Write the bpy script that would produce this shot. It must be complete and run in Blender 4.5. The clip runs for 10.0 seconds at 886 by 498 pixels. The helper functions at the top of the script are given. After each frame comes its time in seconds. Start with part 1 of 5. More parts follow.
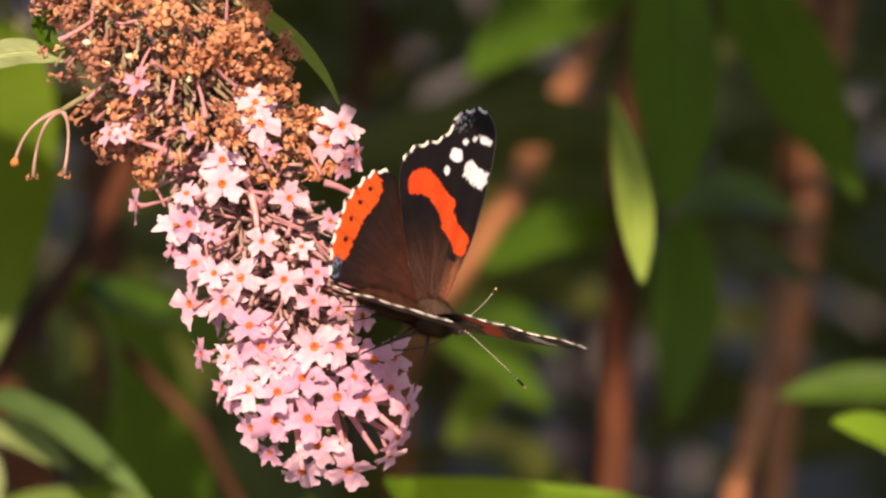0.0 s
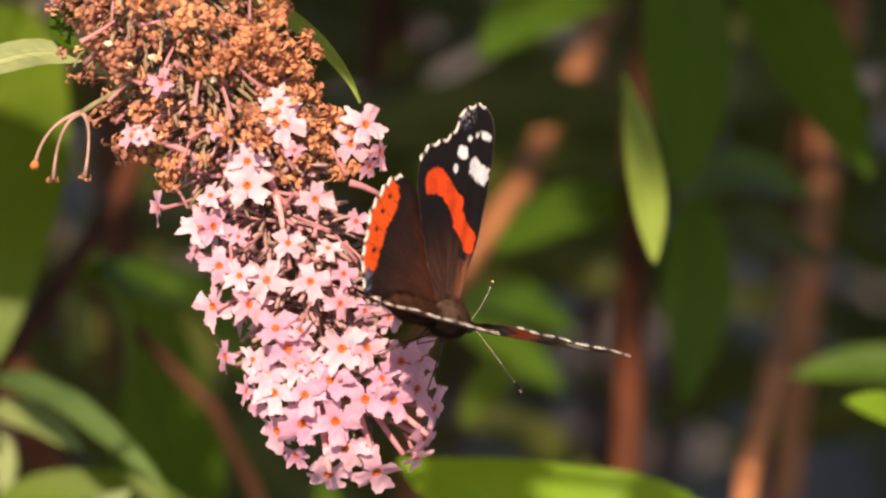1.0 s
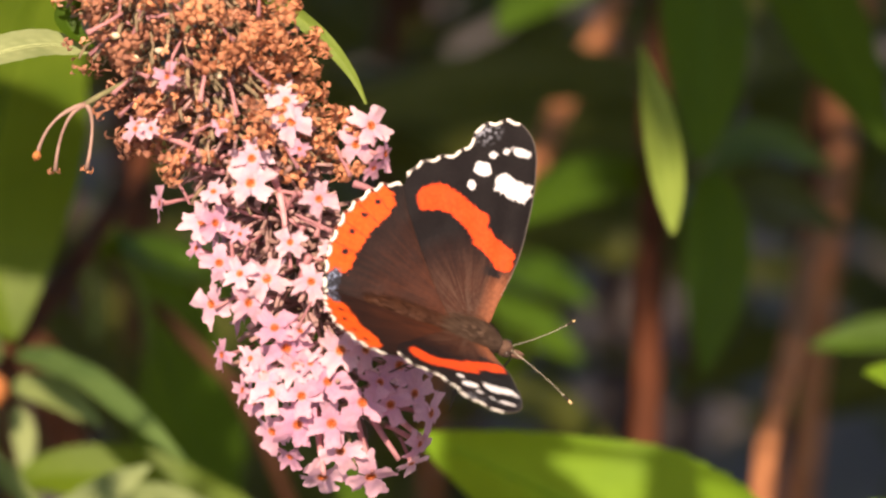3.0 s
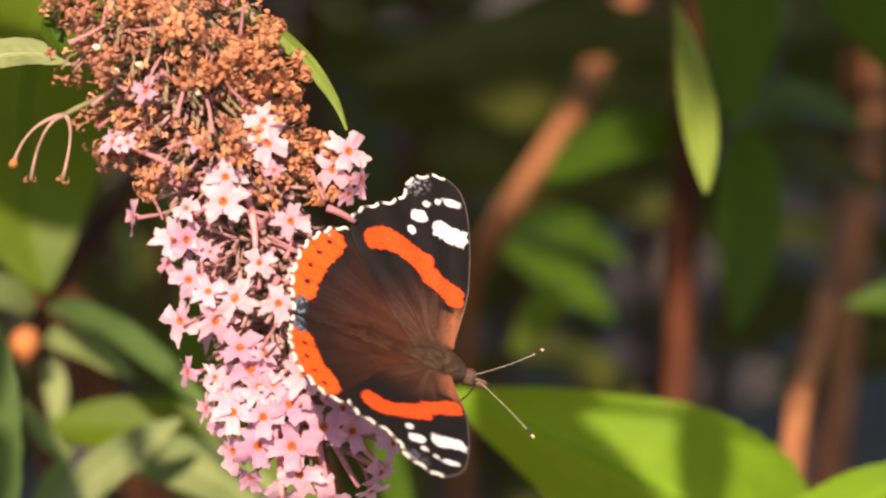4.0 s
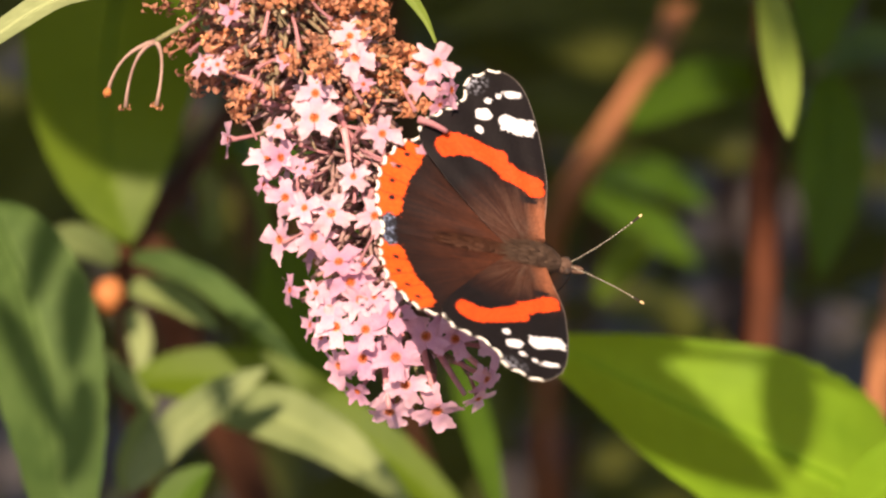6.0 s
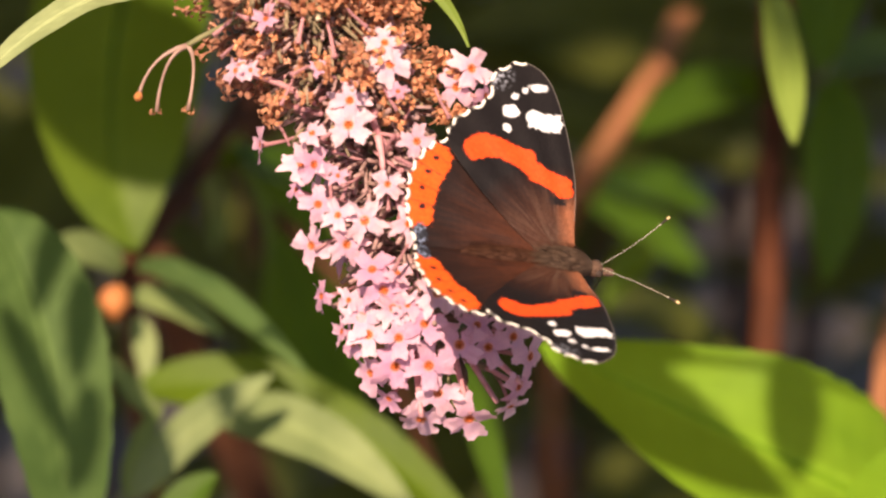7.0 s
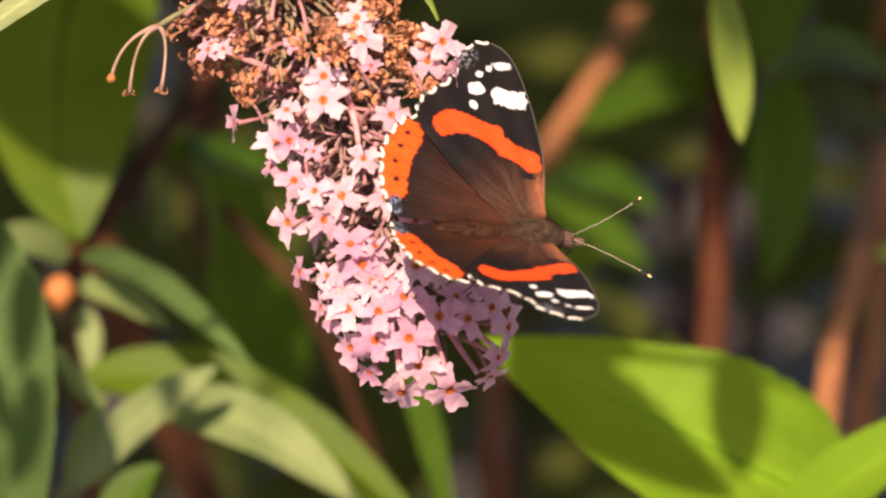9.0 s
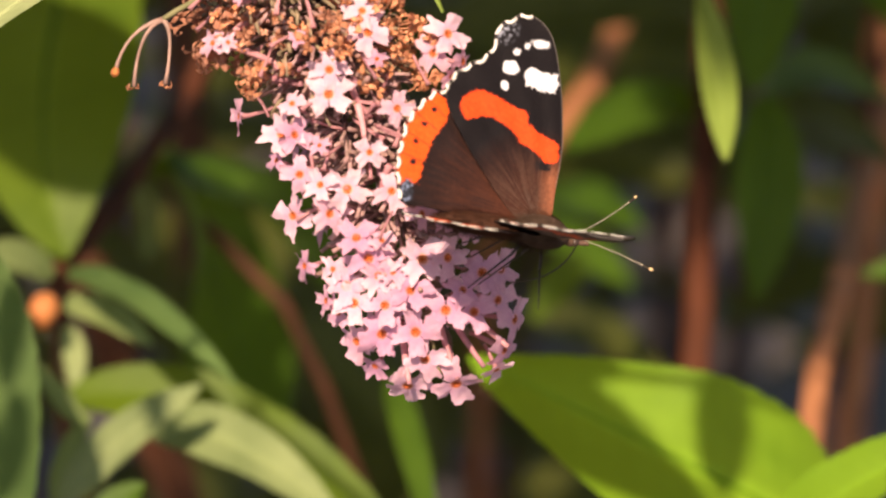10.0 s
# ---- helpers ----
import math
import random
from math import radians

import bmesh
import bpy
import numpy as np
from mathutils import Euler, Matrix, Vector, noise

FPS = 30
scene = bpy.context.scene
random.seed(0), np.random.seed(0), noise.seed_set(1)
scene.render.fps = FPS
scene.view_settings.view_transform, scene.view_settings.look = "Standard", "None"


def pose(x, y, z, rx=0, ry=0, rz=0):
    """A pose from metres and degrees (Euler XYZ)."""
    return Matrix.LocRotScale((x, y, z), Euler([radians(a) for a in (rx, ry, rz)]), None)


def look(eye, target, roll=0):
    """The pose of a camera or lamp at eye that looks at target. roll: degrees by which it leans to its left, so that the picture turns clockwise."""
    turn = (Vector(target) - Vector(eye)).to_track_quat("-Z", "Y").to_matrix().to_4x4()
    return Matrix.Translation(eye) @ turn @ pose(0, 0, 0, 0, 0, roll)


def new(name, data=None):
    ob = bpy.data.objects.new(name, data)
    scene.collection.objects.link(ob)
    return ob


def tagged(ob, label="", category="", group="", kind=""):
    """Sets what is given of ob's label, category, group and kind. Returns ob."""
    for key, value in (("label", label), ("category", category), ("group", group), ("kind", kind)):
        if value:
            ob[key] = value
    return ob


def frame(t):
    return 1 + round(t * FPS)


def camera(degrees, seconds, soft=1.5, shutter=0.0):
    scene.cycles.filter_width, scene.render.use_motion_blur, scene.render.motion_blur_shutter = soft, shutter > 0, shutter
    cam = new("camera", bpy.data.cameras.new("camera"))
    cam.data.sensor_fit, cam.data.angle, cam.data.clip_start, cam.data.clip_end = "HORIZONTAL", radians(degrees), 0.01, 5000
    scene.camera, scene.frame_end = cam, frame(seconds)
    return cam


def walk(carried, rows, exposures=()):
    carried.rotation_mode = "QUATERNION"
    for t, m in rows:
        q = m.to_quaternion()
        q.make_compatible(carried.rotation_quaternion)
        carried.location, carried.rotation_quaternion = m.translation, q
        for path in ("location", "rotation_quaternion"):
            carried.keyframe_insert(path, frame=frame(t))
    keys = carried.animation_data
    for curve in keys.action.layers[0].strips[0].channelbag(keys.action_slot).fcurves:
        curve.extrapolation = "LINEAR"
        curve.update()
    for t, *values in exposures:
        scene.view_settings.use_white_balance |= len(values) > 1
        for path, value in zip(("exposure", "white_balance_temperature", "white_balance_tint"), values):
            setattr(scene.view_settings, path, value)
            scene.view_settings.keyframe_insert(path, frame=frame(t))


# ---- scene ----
# ---- camera and its path ----
cam = camera(9.0, 10.0, soft=2.4)
cam.data.dof.use_dof, cam.data.dof.focus_distance, cam.data.dof.aperture_fstop = True, 0.84, 23.0
CAMERA_ROWS = [
    (0, pose(0.00000, 0.00000, 1.20000, 71.486, -0.568, -1.124)),
    (0.2, pose(0.00000, 0.00000, 1.20000, 71.429, -0.543, -1.139)),
    (0.5, pose(0.00000, 0.00000, 1.20000, 71.352, -0.497, -1.148)),
    (0.7, pose(0.00000, 0.00000, 1.20000, 71.320, -0.434, -1.120)),
    (1, pose(0.00000, 0.00000, 1.20000, 71.288, -0.363, -1.059)),
    (1.2, pose(0.00000, 0.00000, 1.20000, 71.268, -0.413, -1.019)),
    (1.5, pose(0.00000, 0.00000, 1.20000, 71.249, -0.519, -0.974)),
    (1.8, pose(0.00000, 0.00000, 1.20000, 71.258, -0.523, -0.997)),
    (2, pose(0.00000, 0.00000, 1.20000, 71.256, -0.492, -1.008)),
    (2.2, pose(0.00000, 0.00000, 1.20000, 71.224, -0.447, -0.975)),
    (2.5, pose(0.00000, 0.00000, 1.20000, 71.162, -0.307, -0.929)),
    (2.7, pose(0.00000, 0.00000, 1.20000, 71.137, 0.021, -1.042)),
    (3.8, pose(0.00000, 0.00000, 1.20000, 70.587, -0.223, -0.624)),
    (4, pose(0.00000, 0.00000, 1.20000, 70.565, -0.331, -0.516)),
    (4.2, pose(0.00000, 0.00000, 1.20000, 70.504, -0.323, -0.368)),
    (4.5, pose(0.00000, 0.00000, 1.20000, 70.391, -0.251, -0.181)),
    (4.7, pose(0.00000, 0.00000, 1.20000, 70.291, -0.139, -0.167)),
    (5, pose(0.00000, 0.00000, 1.20000, 70.140, 0.029, -0.185)),
    (5.2, pose(0.00000, 0.00000, 1.20000, 70.071, 0.009, -0.125)),
    (5.5, pose(0.00000, 0.00000, 1.20000, 70.000, 0.000, -0.000)),
    (5.7, pose(0.00000, 0.00000, 1.20000, 70.012, 0.437, 0.087)),
    (6.8, pose(0.00000, 0.00000, 1.20000, 70.084, 0.165, 0.295)),
    (7, pose(0.00000, 0.00000, 1.20000, 70.100, 0.498, 0.141)),
    (7.2, pose(0.00000, 0.00000, 1.20000, 70.104, 0.354, 0.032)),
    (7.5, pose(0.00000, 0.00000, 1.20000, 70.099, 0.026, -0.102)),
    (7.8, pose(0.00000, 0.00000, 1.20000, 70.069, -0.174, -0.192)),
    (8, pose(0.00000, 0.00000, 1.20000, 70.048, -0.260, -0.225)),
    (8.2, pose(0.00000, 0.00000, 1.20000, 70.035, -0.287, -0.224)),
    (8.5, pose(0.00000, 0.00000, 1.20000, 70.026, -0.275, -0.195)),
    (8.8, pose(0.00000, 0.00000, 1.20000, 70.031, -0.261, -0.177)),
    (9, pose(0.00000, 0.00000, 1.20000, 70.040, -0.270, -0.169)),
    (9.2, pose(0.00000, 0.00000, 1.20000, 70.049, -0.331, -0.167)),
    (9.5, pose(0.00000, 0.00000, 1.20000, 70.080, -0.435, -0.180)),
    (9.7, pose(0.00000, 0.00000, 1.20000, 70.132, -0.454, -0.208)),
    (10, pose(0.00000, 0.00000, 1.20000, 70.232, -0.455, -0.264)),
]
walk(cam, CAMERA_ROWS, exposures=[(0, 0.94, 7150, 20), (10, 0.94, 7150, 20)])

# ---- daylight ----
SUN_WAY = Vector((-0.15, -0.68, 0.71)).normalized()      # towards the sun
world = bpy.data.worlds.new("sky")
scene.world = world
world.use_nodes = True
sky = world.node_tree.nodes.new("ShaderNodeTexSky")
sky.sky_type, sky.sun_disc = "NISHITA", False
sky.sun_elevation = math.asin(SUN_WAY.z)
sky.sun_rotation = math.atan2(SUN_WAY.x, SUN_WAY.y)
world.node_tree.links.new(sky.outputs[0], world.node_tree.nodes["Background"].inputs[0])
world.node_tree.nodes["Background"].inputs[1].default_value = 0.072
sun = new("sun", bpy.data.lights.new("sun", "SUN"))
sun.data.energy, sun.data.angle, sun.data.color = 5.0, radians(0.53), (1.0, 0.82, 0.64)
sun.matrix_world = look(SUN_WAY * 5, (0, 0, 0))


# ---- materials ----
def material(name, rough=0.6, spec=0.4):
    m = bpy.data.materials.new(name)
    m.use_nodes = True
    nt = m.node_tree
    b = nt.nodes["Principled BSDF"]
    b.inputs["Roughness"].default_value = rough
    b.inputs["Specular IOR Level"].default_value = spec
    return m, nt, b


def noise_node(nt, scale, detail=4.0, space="Object", rough=0.6):
    tc = nt.nodes.new("ShaderNodeTexCoord")
    n = nt.nodes.new("ShaderNodeTexNoise")
    n.inputs["Scale"].default_value, n.inputs["Detail"].default_value = scale, detail
    n.inputs["Roughness"].default_value = rough
    nt.links.new(tc.outputs[space], n.inputs["Vector"])
    return n


def ramp(nt, source, stops):
    r = nt.nodes.new("ShaderNodeValToRGB")
    r.color_ramp.elements[0].position, r.color_ramp.elements[0].color = stops[0][0], (*stops[0][1], 1)
    r.color_ramp.elements[1].position, r.color_ramp.elements[1].color = stops[-1][0], (*stops[-1][1], 1)
    for p, c in stops[1:-1]:
        r.color_ramp.elements.new(p).color = (*c, 1)
    nt.links.new(source, r.inputs[0])
    return r


def mix(nt, a, b, fac, mode="MIX"):
    n = nt.nodes.new("ShaderNodeMix")
    n.data_type, n.blend_type = "RGBA", mode
    for socket, v in ((n.inputs[0], fac), (n.inputs[6], a), (n.inputs[7], b)):
        if isinstance(v, bpy.types.NodeSocket):
            nt.links.new(v, socket)
        elif isinstance(v, tuple):
            socket.default_value = (*v, 1)
        else:
            socket.default_value = v
    return n.outputs[2]


def add_bump(nt, b, height, strength, distance):
    n = nt.nodes.new("ShaderNodeBump")
    n.inputs["Strength"].default_value, n.inputs["Distance"].default_value = strength, distance
    nt.links.new(height, n.inputs["Height"])
    nt.links.new(n.outputs[0], b.inputs["Normal"])


def see_through(nt, b, colour, amount):
    """Lets light through a thin sheet: a share of translucent scattering."""
    t = nt.nodes.new("ShaderNodeBsdfTranslucent")
    if isinstance(colour, tuple):
        t.inputs[0].default_value = (*colour, 1)
    else:
        nt.links.new(colour, t.inputs[0])
    s = nt.nodes.new("ShaderNodeMixShader")
    s.inputs[0].default_value = amount
    nt.links.new(b.outputs[0], s.inputs[1])
    nt.links.new(t.outputs[0], s.inputs[2])
    nt.links.new(s.outputs[0], nt.nodes["Material Output"].inputs[0])


def object_random(nt):
    return nt.nodes.new("ShaderNodeObjectInfo").outputs["Random"]


def leaf_material(name, dark, light, glow, rough=0.55, amount=0.35):
    m, nt, b = material(name, rough, 0.2)
    n = noise_node(nt, 60, 5)
    c = ramp(nt, n.outputs[0], [(0.3, dark), (0.7, light)]).outputs[0]
    at = nt.nodes.new("ShaderNodeAttribute")
    at.attribute_name = "vein"
    c2 = mix(nt, c, tuple(min(1, v * 1.3 + 0.005) for v in light), at.outputs["Fac"])
    c3 = mix(nt, c2, (0.8, 0.86, 0.62), object_random(nt), "MULTIPLY")
    nt.links.new(c3, b.inputs["Base Color"])
    fine = noise_node(nt, 900, 3)
    add_bump(nt, b, fine.outputs[0], 0.25, 0.0006)
    see_through(nt, b, mix(nt, c3, glow, 0.75), amount)
    return m


LEAF = leaf_material("shrub_leaf", (0.030, 0.070, 0.006), (0.055, 0.115, 0.010), (0.22, 0.34, 0.006))
LEAF_PALE = leaf_material("downy_leaf", (0.11, 0.155, 0.060), (0.23, 0.285, 0.125), (0.31, 0.39, 0.08), 0.75, 0.25)
# pale downy leaf; its colour noise stands in for mottled sun and shade
LEAF_DOWNY = leaf_material("sun_mottled_downy_leaf", (0.16, 0.20, 0.10), (0.40, 0.44, 0.25), (0.44, 0.50, 0.16), 0.75, 0.25)
LEAF_BLUE = leaf_material("blue_green_leaf", (0.036, 0.078, 0.020), (0.088, 0.150, 0.042), (0.25, 0.38, 0.05), 0.65, 0.3)
LEAF_YOUNG = leaf_material("young_leaf", (0.122, 0.252, 0.016), (0.205, 0.365, 0.026), (0.62, 0.80, 0.03), 0.5, 0.45)
LEAF_GREEN = leaf_material("mid_green_leaf", (0.056, 0.110, 0.008), (0.102, 0.165, 0.013), (0.34, 0.44, 0.012), 0.5, 0.4)
# leaf colour with the dim olive of deep shade already put into it
LEAF_SHADED = leaf_material("shaded_leaf", (0.035, 0.044, 0.008), (0.072, 0.080, 0.015), (0.15, 0.18, 0.010), 0.55, 0.25)
# paler green that has the brightness of sunlight put into the colour
LEAF_SUN = leaf_material("sunlit_leaf", (0.15, 0.23, 0.04), (0.24, 0.33, 0.075), (0.54, 0.64, 0.10), 0.6, 0.4)


def bark_material(name, dark, light, scale=120.0):
    m, nt, b = material(name, 0.8, 0.2)
    tc = nt.nodes.new("ShaderNodeTexCoord")
    mp = nt.nodes.new("ShaderNodeMapping")
    mp.inputs["Scale"].default_value = (1, 1, 0.18)
    nt.links.new(tc.outputs["Object"], mp.inputs[0])
    n = noise_node(nt, scale, 6)
    nt.links.new(mp.outputs[0], n.inputs["Vector"])
    c = ramp(nt, n.outputs[0], [(0.3, dark), (0.72, light)]).outputs[0]
    nt.links.new(c, b.inputs["Base Color"])
    add_bump(nt, b, n.outputs[0], 0.6, 0.002)
    return m


BARK = bark_material("red_brown_bark", (0.032, 0.010, 0.004), (0.092, 0.027, 0.010))
BARK_LIGHT = bark_material("peeling_bark", (0.18, 0.07, 0.03), (0.42, 0.18, 0.08))
BARK_DARK = bark_material("dark_bark", (0.03, 0.012, 0.006), (0.10, 0.038, 0.017))
TWIG = bark_material("green_twig", (0.10, 0.11, 0.05), (0.24, 0.22, 0.11), 300)
SOIL = bark_material("dry_soil", (0.06, 0.052, 0.047), (0.14, 0.122, 0.112), 25)


def petal_material():
    m, nt, b = material("lilac_petal", 0.55, 0.3)
    r = object_random(nt)
    base = ramp(nt, r, [(0.0, (0.66, 0.37, 0.50)), (0.5, (0.79, 0.50, 0.585)), (1.0, (0.90, 0.67, 0.70))]).outputs[0]
    tc = nt.nodes.new("ShaderNodeTexCoord")
    reach = nt.nodes.new("ShaderNodeVectorMath")
    reach.operation = "LENGTH"
    nt.links.new(tc.outputs["Object"], reach.inputs[0])
    inner = ramp(nt, reach.outputs["Value"], [(0.15, (1.0, 0.50, 0.18)), (0.21, (1.0, 0.80, 0.62)), (0.27, (0.88, 0.80, 0.93)), (0.75, (1, 1, 1))]).outputs[0]
    base = mix(nt, base, inner, 1.0, "MULTIPLY")
    n = noise_node(nt, 9, 4)
    c = mix(nt, base, (0.84, 0.74, 0.84), ramp(nt, n.outputs[0], [(0.35, (0, 0, 0)), (0.8, (1, 1, 1))]).outputs[0], "MULTIPLY")
    nt.links.new(c, b.inputs["Base Color"])
    add_bump(nt, b, noise_node(nt, 26, 3).outputs[0], 0.5, 0.00012)
    see_through(nt, b, mix(nt, c, (0.95, 0.56, 0.70), 0.5), 0.42)
    return m


PETAL = petal_material()


def plain_material(name, colours, scale=500.0, rough=0.6, through_amount=0.0, vary=True):
    m, nt, b = material(name, rough, 0.3)
    n = noise_node(nt, scale, 5)
    k = len(colours) - 1
    c = ramp(nt, n.outputs[0], [(0.28 + 0.44 * i / k, v) for i, v in enumerate(colours)]).outputs[0]
    if vary:
        c = mix(nt, c, (0.6, 0.55, 0.6), object_random(nt), "MULTIPLY")
    nt.links.new(c, b.inputs["Base Color"])
    add_bump(nt, b, n.outputs[0], 0.5, 0.0004)
    if through_amount:
        see_through(nt, b, c, through_amount)
    return m


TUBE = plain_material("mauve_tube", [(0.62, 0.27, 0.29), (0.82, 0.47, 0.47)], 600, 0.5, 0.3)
# duller copy of the tube colour, with the spike's inner shade in it
TUBE_SHADED = plain_material("shaded_tube", [(0.24, 0.17, 0.12), (0.50, 0.32, 0.29), (0.70, 0.47, 0.45)], 250, 0.6, 0.3)
THROAT = plain_material("orange_throat", [(0.20, 0.030, 0.005), (0.44, 0.095, 0.010)], 6, 0.5, 0.0, False)
# withered florets in two colours, one as sunlit and a tan as shaded
WITHERED = plain_material("withered_sunlit_brown", [(0.55, 0.17, 0.07), (0.92, 0.42, 0.20), (0.97, 0.66, 0.45)], 450, 0.8, 0.3)
WITHERED_SHADED_TAN = plain_material("withered_shaded_tan", [(0.24, 0.085, 0.05), (0.52, 0.23, 0.13), (0.80, 0.48, 0.33)], 380, 0.8, 0.2)
CALYX = plain_material("olive_calyx", [(0.11, 0.09, 0.05), (0.24, 0.185, 0.11), (0.40, 0.28, 0.20)], 300, 0.7)
BUDSTALK = plain_material("brown_bud_stalk", [(0.27, 0.17, 0.13), (0.43, 0.29, 0.23)], 500, 0.6)
BUD = plain_material("orange_bud", [(0.40, 0.13, 0.035), (0.72, 0.30, 0.09)], 300, 0.6)
CREAM = plain_material("cream_fleck", [(0.75, 0.68, 0.42), (0.9, 0.85, 0.6)], 600, 0.6)


def painted_material(name, rough, spec, grain):
    """A surface whose pigment is stored on the mesh, with fine scales over it."""
    m, nt, b = material(name, rough, spec)
    at = nt.nodes.new("ShaderNodeVertexColor")
    at.layer_name = "pigment"
    n = noise_node(nt, grain, 4)
    c = mix(nt, at.outputs[0], (0.62, 0.62, 0.62), ramp(nt, n.outputs[0], [(0.35, (0, 0, 0)), (0.75, (1, 1, 1))]).outputs[0], "MULTIPLY")
    nt.links.new(c, b.inputs["Base Color"])
    add_bump(nt, b, n.outputs[0], 0.35, 0.0002)
    return m


WING = painted_material("wing_scales", 0.65, 0.18, 1800)
FUR = painted_material("body_hair", 0.75, 0.25, 2600)
EYE = plain_material("dark_eye", [(0.03, 0.02, 0.015), (0.06, 0.04, 0.03)], 800, 0.2, 0.0, False)
LEG = plain_material("dark_leg", [(0.02, 0.015, 0.012), (0.07, 0.05, 0.035)], 800, 0.45, 0.0, False)


# ---- builders ----
def mesh_of(name, verts, faces, mat=None, smooth=True):
    me = bpy.data.meshes.new(name)
    me.from_pydata([tuple(v) for v in verts], [], [tuple(int(i) for i in f) for f in faces])
    if smooth:
        me.shade_smooth()
    if mat:
        me.materials.append(mat)
    return me


def part(name, me, parent, label="", m=None):
    ob = new(name, me)
    ob.parent = parent
    if m is not None:
        ob.matrix_basis = m
    return tagged(ob, label) if label else ob


def tube(points, radii, sides=8):
    """Vertices and faces of a closed tube along points."""
    pts = [Vector(p) for p in points]
    verts, faces, n = [], [], len(pts)
    ref = Vector((0.31, 0.52, 0.79))
    for i, p in enumerate(pts):
        t = (pts[min(i + 1, n - 1)] - pts[max(i - 1, 0)]).normalized()
        a = t.cross(ref).normalized()
        b = t.cross(a)
        for k in range(sides):
            w = 2 * math.pi * k / sides
            verts.append(p + (a * math.cos(w) + b * math.sin(w)) * radii[i])
    for i in range(n - 1):
        for k in range(sides):
            j = (k + 1) % sides
            faces.append((i * sides + k, i * sides + j, (i + 1) * sides + j, (i + 1) * sides + k))
    faces.append(tuple(range(sides - 1, -1, -1)))
    faces.append(tuple((n - 1) * sides + k for k in range(sides)))
    return verts, faces


def joined(pieces):
    verts, faces = [], []
    for v, f in pieces:
        o = len(verts)
        verts += list(v)
        faces += [tuple(i + o for i in q) for q in f]
    return verts, faces


def bezier(a, b, c, n):
    return [a * (1 - s) ** 2 + b * (2 * s * (1 - s)) + c * s * s for s in (i / (n - 1) for i in range(n))]


def blade(base, ctrl, tip, width, face, fold=0.25, wave=0.03, seed=0, nu=12, nv=28, fullness=0.62):
    """A lance-shaped leaf blade: verts, faces, vein weights and the line of its midrib. face: the way that its upper side looks."""
    rnd = random.Random(seed)
    base, ctrl, tip, face = Vector(base), Vector(ctrl), Vector(tip), Vector(face).normalized()
    line = bezier(base, ctrl, tip, nv + 1)
    verts, faces, vein = [], [], []
    length = (tip - base).length
    ph = [rnd.uniform(0, 6.28) for _ in range(4)]
    for i, p in enumerate(line):
        s = i / nv
        t = (line[min(i + 1, nv)] - line[max(i - 1, 0)]).normalized()
        side = t.cross(face).normalized()
        up = side.cross(t).normalized()
        w = width * 0.5 * (max(s, 0.0) ** fullness * max(1 - s, 0.0) ** 0.85) / 0.37 + 0.0003
        for j in range(nu + 1):
            u = 2 * j / nu - 1
            edge = abs(u)
            tooth = 1 + 0.02 * math.sin(s * 85 + ph[3]) * edge
            lift = fold * w * edge + wave * length * 0.25 * edge ** 2 * (math.sin(s * 9 + ph[0] + (1.7 if u > 0 else 0)) + 0.5 * math.sin(s * 21 + ph[1]))
            rib = abs((s * 14 - edge * 1.6) % 1 - 0.5) * 2
            lift -= 0.012 * width * max(0, 1 - rib * 4) * (1 - edge)
            verts.append(p + side * (w * u * tooth) + up * lift)
            vein.append(max(0, 1 - edge * 14) * 0.9 + 0.5 * max(0, 1 - rib * 4) * (1 - edge))
    n = nu + 1
    for i in range(nv):
        for j in range(nu):
            faces.append((i * n + j, i * n + j + 1, (i + 1) * n + j + 1, (i + 1) * n + j))
    return verts, faces, vein, line


def leaf_part(parent, mat, base, ctrl, tip, width, face, label="", seed=0, fold=0.25, wave=0.03, fullness=0.62):
    verts, faces, vein, line = blade(base, ctrl, tip, width, face, fold, wave, seed, fullness=fullness)
    me = mesh_of("leaf", verts, faces, mat)
    at = me.attributes.new("vein", "FLOAT", "POINT")
    at.data.foreach_set("value", vein)
    ob = part("leaf", me, parent, label)
    part("midrib", mesh_of("midrib", *tube(line, [width * 0.022 * (1.15 - i / len(line)) for i in range(len(line))], 6), mat), ob)
    return ob


TILT = radians(-20)
LENS_AT = Vector((0, 0, 1.2))


def place(h, v, d):
    """A point d metres ahead of the tripod; h and v are its bearings to the right and up, in tenths of a milliradian."""
    k = 1.0039e-4
    x, u = h * k * d, v * k * d
    return LENS_AT + Vector((x, d * math.cos(TILT) - u * math.sin(TILT), d * math.sin(TILT) + u * math.cos(TILT)))


TO_LENS = Vector((0, -math.cos(TILT), -math.sin(TILT)))


# ---- ground and far shrubbery ----
def build_ground():
    n, size = 70, 40.0
    verts, faces = [], []
    for i in range(n + 1):
        for j in range(n + 1):
            a, b = 2 * i / n - 1, 2 * j / n - 1
            x, y = size * a * abs(a) ** 1.5, 2.0 + size * b * abs(b) ** 1.5
            verts.append((x, y, 0.05 * noise.noise((x * 1.5, y * 1.5, 0)) + 0.02 * noise.noise((x * 7, y * 7, 3))))
    for i in range(n):
        for j in range(n):
            faces.append((i * (n + 1) + j, (i + 1) * (n + 1) + j, (i + 1) * (n + 1) + j + 1, i * (n + 1) + j + 1))
    tagged(new("ground", mesh_of("ground", verts, faces, SOIL)), "dry grey-brown soil under the shrubs", "ground", kind="structure")


